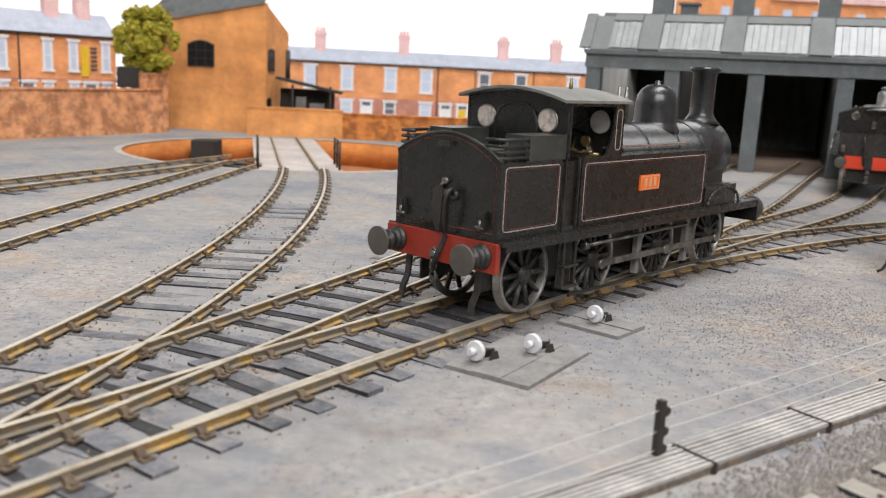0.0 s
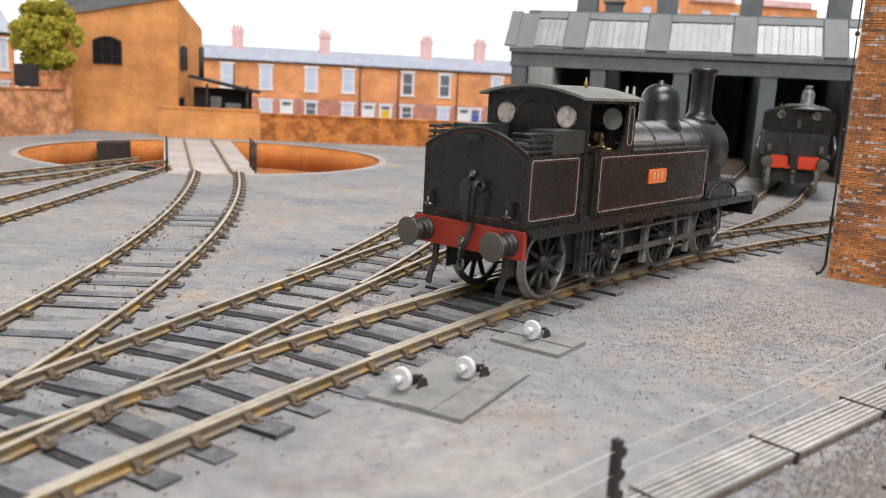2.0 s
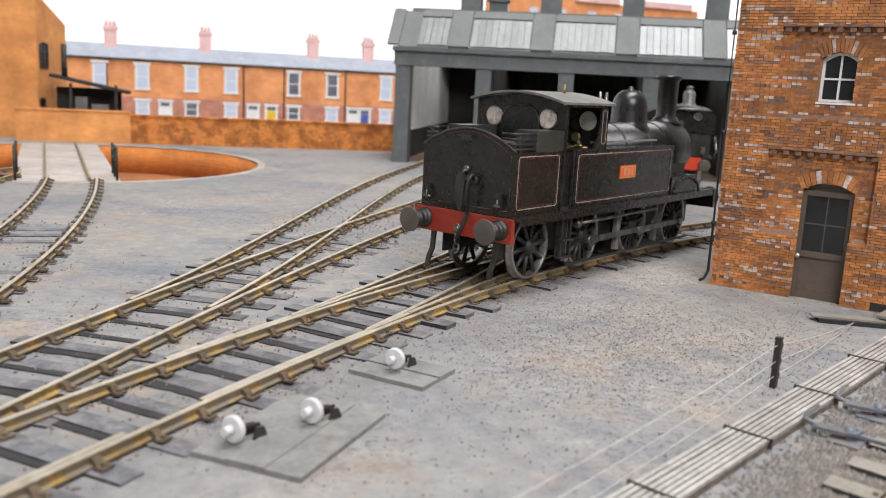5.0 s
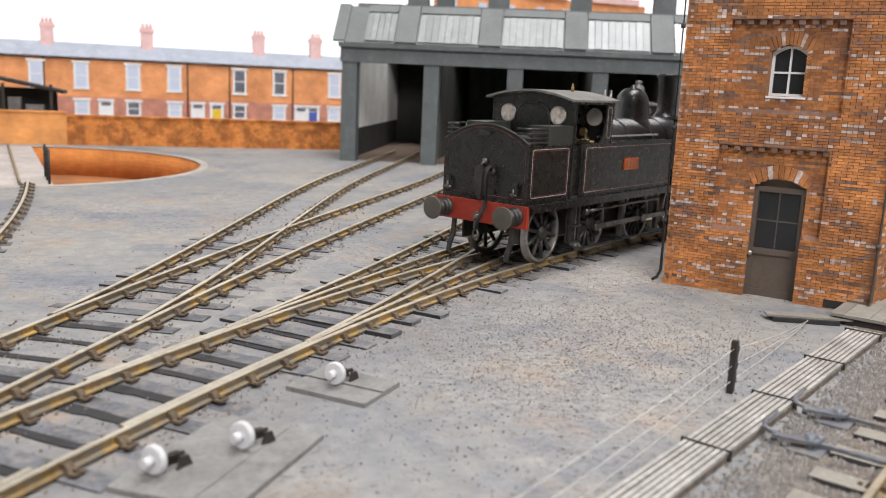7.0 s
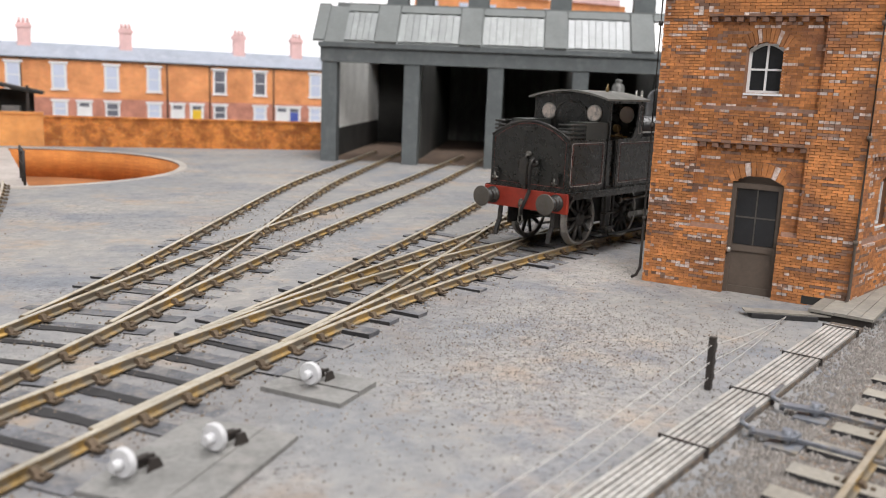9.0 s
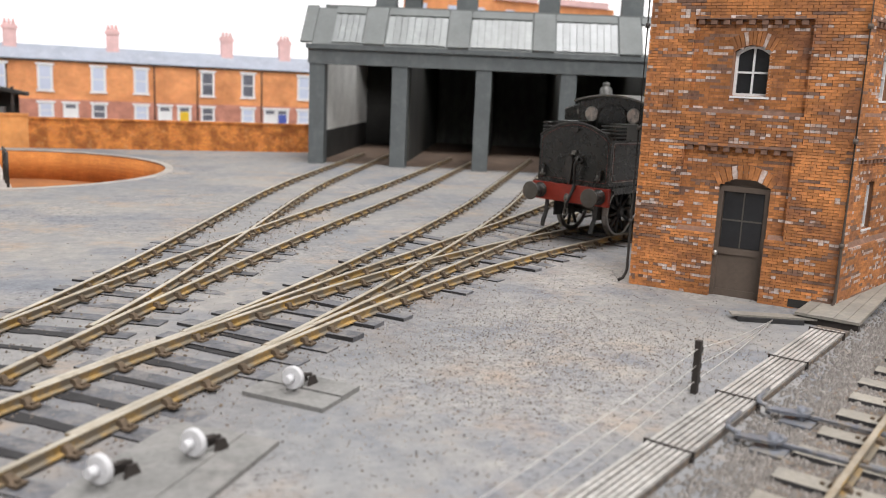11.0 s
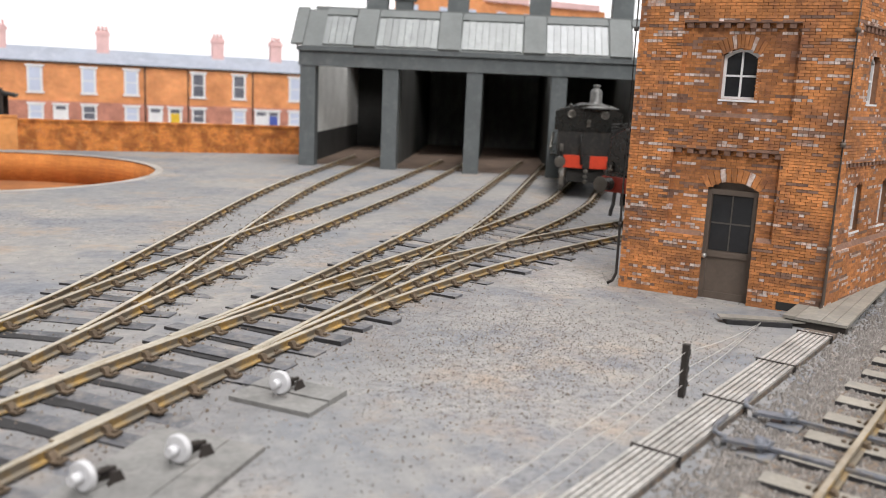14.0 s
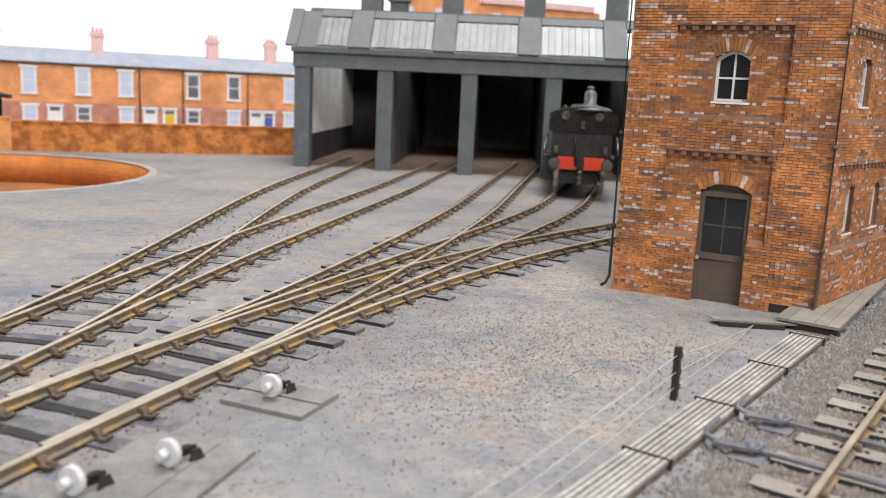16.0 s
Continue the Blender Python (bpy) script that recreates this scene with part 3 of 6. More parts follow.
def in_arch(x, z, o):
    x0, x1, z0, z1, rise = o
    if not x0 < x < x1 or z < z0:
        return False
    return z < z1 - rise + rise * math.sin(math.pi * (x1 - x) / (x1 - x0))


BW, BH, BT = 0.18, 0.054, 0.012


def brick_face(width, height, openings, recess, seed):
    """Bricks of one face: x along, z up, y = 0 at the face and growing inward. Gives (x0, x1, z0, y, kind)."""
    rnd = random.Random(seed)
    out = []
    rows = int(height / BH)
    for r in range(rows):
        z = r * BH
        x = -BW / 2 if r % 2 else 0.0
        run, kind = 0, 0
        while x < width:
            x0, x1 = max(x, 0) + 0.004, min(x + BW, width) - 0.004
            x += BW
            if run > 0:
                run -= 1
            else:
                kind = 0
                k = rnd.random()
                if k < 0.085:
                    kind, run = 1, rnd.choice((0, 0, 1, 1, 2, 2, 3))
                elif k < 0.15:
                    kind, run = 2, rnd.choice((0, 0, 1, 2))
            if x1 - x0 < 0.03:
                continue
            pieces = [(x0, x1)]
            for rx0, rx1, rz0, rz1 in recess:
                if rz0 < z + BH / 2 < rz1:
                    for edge in (rx0, rx1):
                        pieces = [q for a, b in pieces for q in (((a, edge), (edge, b)) if a < edge < b else ((a, b),))]
            for o in openings:
                cut = []
                for a, b in pieces:
                    n = max(1, int((b - a) / 0.06))
                    keep = [a + (b - a) * (i + 0.5) / n for i in range(n)]
                    keep = [q for q in keep if not in_arch(q, z + BH / 2, o)]
                    if len(keep) == n:
                        cut.append((a, b))
                    elif keep:
                        w = (b - a) / n / 2
                        cut.append((min(keep) - w, max(keep) + w))
                pieces = cut
            if kind == 1:
                pieces = [q for a, b in pieces for q in (((a, (a + b) / 2 - 0.004), ((a + b) / 2 + 0.004, b)) if b - a > 0.12 else ((a, b),))]
            for a, b in pieces:
                mid = (a + b) / 2
                y = 0.0
                for rx0, rx1, rz0, rz1 in recess:
                    if rx0 < mid < rx1 and rz0 < z + BH / 2 < rz1:
                        y = 0.10
                out.append((a, b, z + 0.004, y, rnd.choice((1, 1, 1, 0, 2)) if kind == 1 else kind))
    return out


def window_in(parent, name, o, y, panes, mats=(WHITE, DARK_GLASS), bars=True, label=""):
    """A framed window set in an opening o of a face, y inward."""
    x0, x1, z0, z1, rise = o
    fr = 0.05
    bm = bmesh.new()
    outer, inner = arch(x0, x1, z0, z1, rise), arch(x0 + fr, x1 - fr, z0 + fr, z1 - fr, rise)
    for yy in (y, y + 0.06):
        lo = [bm.verts.new((p, yy, q)) for p, q in outer]
        hi = [bm.verts.new((p, yy, q)) for p, q in inner]
        for i in range(len(lo)):
            j = (i + 1) % len(lo)
            bm.faces.new((lo[i], lo[j], hi[j], hi[i]))
    bm.verts.ensure_lookup_table()
    n = len(outer)
    for i in range(n):
        j = (i + 1) % n
        bm.faces.new((bm.verts[n + i], bm.verts[n + j], bm.verts[3 * n + j], bm.verts[3 * n + i]))
    if bars:
        nx, nz = panes
        for i in range(1, nx):
            x = x0 + (x1 - x0) * i / nx
            box(bm, x - 0.018, x + 0.018, y + 0.005, y + 0.04, z0 + fr, z1 - fr)
        for i in range(1, nz):
            z = z0 + (z1 - rise * 0.5 - z0) * i / nz
            box(bm, x0 + fr, x1 - fr, y + 0.006, y + 0.041, z - 0.018, z + 0.018)
    w = part(name, bm, mats[0], parent, label)
    bm = bmesh.new()
    prism(bm, [(q, p) for p, q in arch(x0 + 0.02, x1 - 0.02, z0 + 0.02, z1 - 0.02, rise)][::-1], y + 0.042, y + 0.056, "y")
    part("pane", bm, mats[1], w, "dark glass pane")
    return w


def build_tower():
    """A tall brick tower; local x runs along its front, y inward."""
    W, D, H, SKEW = 3.72, 4.69, 8.2, 76.8  # the plan is not quite square
    lean = D * math.cos(radians(SKEW))
    deep = D * math.sin(radians(SKEW))
    t = thing("brick_tower", (9.45, 17.83, 0, 0, 0, -46.1), "tall orange brick tower with arched windows and a brown door", "tower", size=0.985)
    front_open = [(1.50, 2.45, -0.05, 2.24, 0.16), (1.56, 2.20, 3.72, 4.62, 0.12)]
    side_open = [(1.25, 1.75, 1.40, 2.30, 0.12), (2.85, 3.35, 1.40, 2.30, 0.12), (1.25, 1.80, 3.75, 4.62, 0.12)]
    front_rec = [(0.83, 2.75, 1.2, 2.80), (0.83, 2.85, 3.40, 5.06)]
    side_rec = [(0.3, 4.0, 1.15, 2.72), (0.3, 4.0, 3.45, 5.06)]
    # core walls behind the bricks, with the openings cut through
    def wall(width, opens, y0, y1):
        bm = bmesh.new()
        xs = sorted({0.0, width, *[v for o in opens for v in o[:2]]})
        for a, b in zip(xs, xs[1:]):
            zs = [0.0]
            for o in sorted(opens, key=lambda q: q[2]):
                if o[0] <= (a + b) / 2 <= o[1]:
                    zs += [max(0, o[2]), o[3]]
            zs.append(H)
            for z0, z1 in zip(zs[::2], zs[1::2]):
                if z1 - z0 > 0.01:
                    box(bm, a, b, y0, y1, z0, z1)
        return bm
    part("wall", wall(W, front_open, 0.10 + BT, 0.34), MORTAR, t)
    m_side = place(W, 0, 0, 0, 0, SKEW)
    side = part("wall", wall(D, side_open, 0.10 + BT, 0.34), MORTAR, t, at=m_side)
    part("wall", boxes((0, W, -0.3, 0, 0, H)), MORTAR, t, at=place(lean, deep, 0))
    part("wall", boxes((0.3, D, -0.3, -0.12, 0, H)), MORTAR, t, at=place(0, 0, 0, 0, 0, SKEW))
    bm = bmesh.new()
    prism(bm, [(-0.1, -0.1), (W + 0.1, -0.1), (W + lean + 0.1, deep + 0.1), (lean - 0.1, deep + 0.1)], H, H + 0.2, "z")
    part("roof", bm, SLATE, t)
    part("floor", boxes((0.5, W - 0.35, 0.35, deep - 0.3, 0, 0.02), (0.5, W - 0.35, 0.35, deep - 0.3, 3.1, 3.2)), SOOT_SHADE, t)
    # bricks: single pieces for the nearest part of the front, the rest joined
    fr, sd = brick_face(W, H, front_open, front_rec, 3), brick_face(D, H, side_open, side_rec, 5)
    lf = brick_face(D, H, [], [], 8)
    mats = [BRICK_A, BRICK_B, BRICK_C]
    shared = {}

    def one(x0, x1, y, kind):
        key = (round(x1 - x0, 3), round(y, 2), kind)
        if key not in shared:
            bm = boxes((0, x1 - x0, 0, 0.10 + BT - y + 0.01, 0, BH - 0.007))
            shared[key] = mesh_of("brick", bm, mats[kind])
        return shared[key]
    picks = [b for b in fr if 0.9 < b[2] < 2.35]
    chosen = set(picks[:300])
    for b in picks[:300]:
        ob = new("brick", one(b[0], b[1], b[3], b[4]))
        ob.parent = t
        ob.matrix_basis = place(b[0], b[3], b[2])
    rnd = random.Random(4)
    for rows, m, nm in (([b for b in fr if b not in chosen], None, "brickwork"), (sd, m_side, "brickwork"), (lf, place(lean, deep, 0, 0, 0, SKEW - 180), "brickwork")):
        verts, faces, idx = [], [], []
        for x0, x1, z, y, kind in rows:
            j = y + rnd.uniform(-0.004, 0.004)
            k = len(verts)
            y1 = 0.10 + BT + 0.01
            z1 = z + BH - 0.006
            verts += [(x0, j, z), (x1, j, z), (x1, j, z1), (x0, j, z1), (x0, y1, z), (x1, y1, z), (x1, y1, z1), (x0, y1, z1)]
            for f in ((0, 1, 2, 3), (1, 5, 6, 2), (4, 0, 3, 7), (3, 2, 6, 7), (4, 5, 1, 0)):
                faces.append(tuple(k + i for i in f))
                idx.append(kind)
        me = bpy.data.meshes.new(nm)
        me.from_pydata([(S * a, S * b, S * c) for a, b, c in verts], [], faces)
        for q in mats:
            me.materials.append(q)
        me.polygons.foreach_set("material_index", idx)
        ob = new(nm, me)
        ob.parent = t
        tagged(ob, kind="stuff")
        if m is not None:
            ob.matrix_basis = m
    # dentil courses over the recesses
    for par, recs, base in ((t, front_rec, None), (t, side_rec, m_side)):
        bm = bmesh.new()
        for x0, x1, z0, z1 in recs:
            box(bm, x0, x1, 0.0, 0.10, z1 + 0.0, z1 + 0.05)
            x = x0 + 0.05
            while x < x1 - 0.1:
                box(bm, x, x + 0.11, 0.02, 0.10, z1 - 0.09, z1 - 0.004)
                x += 0.22
            stretches = [(x0, 1.48), (2.47, x1)] if base is None and z0 < 2 else [(x0, x1)]
            for q0, q1 in stretches:
                prism(bm, [(0.0, z0 - 0.10), (0.10, z0 - 0.10), (0.10, z0 + 0.07)], q0, q1, "x")
        ob = part("dentil_course", bm, [BRICK_C], par, "corbelled brick course")
        if base is not None:
            ob.matrix_basis = base
    # arch bricks
    for o in front_open:
        x0, x1, z0, z1, rise = o
        n = 11
        for i in range(n):
            k0, k1 = i / n + 0.006, (i + 1) / n - 0.006
            pts = []
            for k, up in ((k0, 0), (k1, 0), (k1, 1), (k0, 1)):
                ang = (k - 0.5) * 1.0
                x = x0 + (x1 - x0) * k + up * 0.24 * math.sin(ang)
                z = z1 - rise + rise * math.sin(math.pi * k) + up * 0.24 * math.cos(ang) + 0.005
                pts.append((z, x))
            bm = bmesh.new()
            prism(bm, pts[::-1], 0.085, 0.125, "y")
            part("arch_brick", bm, BRICK_B if i in (3, 8) else BRICK_A, t)
    window_in(t, "window", front_open[1], 0.22, (2, 2))
    for o in side_open:
        w = window_in(t, "window", o, 0.2, (2, 2))
        w.matrix_basis = m_side
    for o, base in ((front_open[1], None), *[(o, m_side) for o in side_open]):
        ob = part("sill", boxes((o[0] - 0.02, o[1] + 0.02, 0.08, 0.25, o[2] - 0.04, o[2] - 0.003), bev=0.008), WHITE, t)
        if base is not None:
            ob.matrix_basis = base
    # door
    x0, x1, z0, z1, rise = front_open[0]
    bm = bmesh.new()
    yb = 0.2
    prism(bm, [(q, p) for p, q in arch(x0, x1, 0, z1, rise)][::-1], yb + 0.03, yb + 0.09, "y")
    door = part("door", bm, DOOR_BROWN, t, "half-glazed brown door")
    part("door_frame", boxes((x0, x0 + 0.10, yb - 0.03, yb + 0.03, 0, 2.08), (x1 - 0.10, x1, yb - 0.03, yb + 0.03, 0, 2.08), (x0 + 0.10, x1 - 0.10, yb - 0.03, yb + 0.03, 1.98, 2.08), (x0 + 0.1, x1 - 0.1, yb - 0.005, yb + 0.03, 0.80, 0.92), (x0 + 0.1, x1 - 0.1, yb - 0.001, yb + 0.03, 0.0, 0.13), bev=0.01), DOOR_BROWN, door)
    part("pane", boxes((x0 + 0.12, x1 - 0.12, yb + 0.012, yb + 0.028, 0.93, 1.97)), DARK_GLASS, door, "dark glass pane")
    xm = (x0 + x1) / 2
    part("glazing_bar", boxes((xm - 0.012, xm + 0.012, yb - 0.0, yb + 0.011, 0.93, 1.97), (x0 + 0.12, x1 - 0.12, yb + 0.001, yb + 0.0105, 1.43, 1.46)), HEAD_GREY, door)
    bm = bmesh.new()
    lathe(bm, (x0 + 0.07, yb - 0.03, 0.82), (0, -1, 0), [(0, 0.02), (0.03, 0.02), (0.05, 0.05), (0.09, 0.05), (0.11, 0.02)], 12)
    part("door_knob", bm, BRIGHT, door, "pale round knob")
    # Flat black plate paints the shade inside the vent.
    part("vent", boxes((2.95, 3.36, -0.006, 0.02, 0.02, 0.17)), SOOT_SHADE, t, "black plate painted as the shade of a vent hole")
    # rain pipes
    for x, y in ((-0.07, 0.05), (W + 0.0, -0.06)):
        bm = bmesh.new()
        path_tube(bm, [(x, y, H - 0.1), (x, y, 0.25), (x - 0.05, y - 0.05, 0.1), (x - 0.14, y - 0.08, 0.04)], 0.03, 8)
        for z in (1.2, 3.0, 4.9, 6.6):
            tube(bm, (x, y, z), (x, y, z + 0.08), 0.045, seg=10)
        part("rain_pipe", bm, IRON if x < 0 else DOOR_BROWN, t, "cast-iron rain pipe")


def build_shed():
    """Engine shed; local x along its front, y into the shed."""
    t = thing("engine_shed", (6.41, 41.94, 0, 0, 0, -20.9), "grey timber engine shed with open bays and glazed roof", "engine shed", size=1.09)
    BAY, NB, DEEP = 3.36, 6, 17.0
    L = BAY * NB + 0.72
    for i in range(NB + 1):
        x = i * BAY
        part("column", boxes((x + 0.04, x + 0.66, 0, 0.62, 0, 4.12), bev=0.02), SHED_GREY, t)
    part("lintel", boxes((-0.02, L + 0.02, -0.06, 0.7, 4.02, 4.60), (-0.08, L + 0.1, -0.2, 0.8, 4.60, 4.78), bev=0.02), SHED_GREY, t)
    # sloping roof with pilaster strips and sheets
    run, z0, z1 = 1.3, 4.80, 6.30
    def slab(bm, x0, x1, k0, k1, off, thick):
        n = Vector((0, -(z1 - z0), run)).normalized()
        a, b = Vector((0, -0.2 + run * k0, z0 + (z1 - z0) * k0)), Vector((0, -0.2 + run * k1, z0 + (z1 - z0) * k1))
        out = [a + n * off, b + n * off, b + n * (off + thick), a + n * (off + thick)]
        prism(bm, [(p.y, p.z) for p in out], x0, x1, "x")
    bm = bmesh.new()
    slab(bm, 0.16, L, 0, 1, -0.12, 0.10)
    part("roof", bm, SHED_LIGHT, t)
    bm = bmesh.new()
    box(bm, 0.42, L, 1.1, 1.45, 6.18, 6.42)
    bevel(bm, 0.02)
    part("ridge_beam", bm, SHED_LIGHT, t)
    for i in range(NB + 1):
        bm = bmesh.new()
        x = (i - 1) * BAY + 2.22
        slab(bm, max(x, 0.18), x + 0.84, 0, 1, 0, 0.10)
        part("pilaster", bm, SHED_LIGHT, t)
    for i in range(NB):
        x0, x1 = max(0.95, (i - 1) * BAY + 3.12), i * BAY + 2.16
        bm = bmesh.new()
        slab(bm, x0, x1, 0.82, 1.0, 0.0, 0.09)
        part("roof_board", bm, SHED_LIGHT, t)
        n = 9 if i else 5
        for k in range(n):
            a = x0 + (x1 - x0) * k / n
            bm = bmesh.new()
            slab(bm, a + 0.01, a + (x1 - x0) / n - 0.01, 0.04, 0.80, 0.0, 0.04 + 0.02 * (k % 2))
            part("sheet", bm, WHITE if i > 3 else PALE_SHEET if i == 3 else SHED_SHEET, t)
    # smoke vents above the ridge
    for x in (2.4, 5.76, 9.12, 12.48, 15.84):
        part("smoke_vent", boxes((x, x + 0.85, 1.6, 2.3, 6.2, 8.6), (x + 0.0, x + 0.85, 1.5, 2.4, 6.2, 6.5), bev=0.02), SHED_GREY, t)
    part("low_vent", boxes((3.6, 4.3, 1.7, 2.3, 6.2, 6.85), (3.5, 4.4, 1.6, 2.4, 6.85, 6.95), bev=0.02), SHED_GREY, t)
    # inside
    part("side_wall", boxes((0.05, 0.3, 0.72, DEEP, 0, 1.25)), SOOT_SHADE, t, "black lower wall inside")
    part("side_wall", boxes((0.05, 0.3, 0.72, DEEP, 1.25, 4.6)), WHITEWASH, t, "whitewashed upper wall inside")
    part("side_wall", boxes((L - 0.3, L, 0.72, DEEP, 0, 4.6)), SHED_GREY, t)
    # Cross wall and screens are painted dark in place of interior shade.
    part("cross_wall", boxes((0.3, 3.3, 12.6, 12.9, 0, 4.6)), SOOT_SHADE, t)
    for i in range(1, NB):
        part("inner_screen", boxes((i * BAY + 0.2, i * BAY + 0.5, 2.6, DEEP, 0, 4.6)), SHADED_BOARD, t)
    part("back_wall", boxes((0, L, DEEP, DEEP + 0.3, 0, 4.6)), LIFTED_BOARD, t)
    # Unseen ceiling, set back so that lamp light enters the bays.
    part("ceiling_boards", boxes((0.05, 3.4, 9.0, DEEP + 0.3, 4.62, 4.75), (3.4, L, 7.5, DEEP + 0.3, 4.62, 4.75)), SOOT_SHADE, t)
    part("shed_floor", boxes((0.3, L - 0.3, 0.8, DEEP, 0.004, 0.03)), mat("shed_floor_dirt", (0.16, 0.11, 0.08), 0.9, 0, 0.3, 0.6, 8, 0.3, 0.02, (0.09, 0.07, 0.06)), t, "brown dirt floor")


def build_walls():
    def run(a, b, h, mats, label, name, thick=0.35):
        a, b = Vector((*a, 0)), Vector((*b, 0))
        d = b - a
        t = thing(name, (a.x, a.y, 0), label, "wall", kind="structure")
        t.matrix_basis = place(a.x, a.y, 0, 0, 0, math.degrees(math.atan2(d.y, d.x)))
        part("wall_body", boxes((0, d.length, 0, thick, 0, h)), mats, t)
        part("coping", boxes((-0.02, d.length + 0.02, -0.05, thick + 0.05, h, h + 0.09), bev=0.02), mats, t)
        return t
    run((-23.75, 29.21), (-14.97, 45.52), 2.17, OLD_BRICK, "old weathered brick boundary wall", "wall_west", 0.5)
    run((-15.75, 44.56), (-14.91, 46.26), 2.95, OLD_BRICK, "taller end of the old brick wall", "wall_pier", 0.6)
    run((-10.25, 46.55), (8.16, 47.75), 1.33, WALL_BRICK, "low orange brick boundary wall", "wall_north")
    run((-10.78, 46.42), (-5.70, 46.75), 1.48, HOUSE_BRICK, "plain orange brick yard wall", "wall_yard", 0.09)


def build_house():
    """Brick workshop with a sloping top, seen from one corner; local x along its front."""
    t = thing("brick_workshop", (-16.82, 49.18, 0, 0, 0, -9.9), "orange brick workshop with a slate roof and dark windows", "building", size=1.09)
    L = 6.24
    zl, zr = 5.25, 6.35
    dep = 3.2
    bm = bmesh.new()
    prism(bm, [(0.0, 0.0), (zl + 0.14, 0.0), (zr + 0.1, L), (0.0, L)], 0, 0.3, "y")
    part("front_wall", bm, HOUSE_BRICK, t)
    bm = bmesh.new()
    prism(bm, [(0.3, 0), (dep, 0), (dep, 5.15), (0.3, zr - 0.05)], L - 0.3, L, "x")
    part("end_wall", bm, HOUSE_BRICK, t)
    bm = bmesh.new()
    vs = [bm.verts.new(p) for p in ((-0.6, -0.12, zl - 0.1), (L * 0.995, -0.12, zr + 0.06), (L * 0.97, 1.9, zr + 1.6), (0.4, 1.9, zl + 2.0))]
    f = bm.faces.new(vs)
    bmesh.ops.solidify(bm, geom=[f], thickness=0.12)
    part("roof", bm, SLATE, t, "grey slate roof")
    w = window_in(t, "window", (2.06, 3.50, 3.2, 4.52, 0.22), -0.07, (3, 3), (IRON, DARK_GLASS))
    w = window_in(t, "window", (0.25, 1.1, 3.1, 4.25, 0.1), -0.03, (2, 3), (IRON, DARK_GLASS))
    w.matrix_basis = place(L + 0.03, 0, 0, 0, 0, 90)
    w = window_in(t, "window", (0.15, 0.65, 1.3, 1.8, 0.05), -0.03, (1, 1), (IRON, DARK_GLASS))
    w.matrix_basis = place(L + 0.03, 0, 0, 0, 0, 90)
    # lean-to beside it
    s = thing("lean_to", (-9.59, 47.99, 0, 0, 0, 3.9), "dark open lean-to shelter against the workshop", "shelter", size=1.095)
    bm = bmesh.new()
    prism(bm, [(2.75, 0.0), (2.88, 0.0), (2.25, 3.3), (2.12, 3.3)], 0.0, 1.5, "y")
    part("roof", bm, SOOT_SHADE, s)
    part("back_wall", boxes((0.1, 2.9, 1.2, 1.35, 0, 2.3)), SOOT_SHADE, s)
    for x in (0.8, 2.7):
        part("post", boxes((x, x + 0.12, 0.05, 0.17, 0, 2.5)), IRON, s)
    bm = bmesh.new()
    tube(bm, (0.55, 0.6, 2.7), (0.55, 0.6, 4.2), 0.12, seg=10)
    part("stove_pipe", bm, IRON, s, "dark stove pipe")
    part("clutter", boxes((1.0, 1.5, 0.4, 0.9, 0, 1.9), (1.7, 2.4, 0.3, 0.9, 0, 1.6), bev=0.03), PLANK, s, "grey stacked goods")


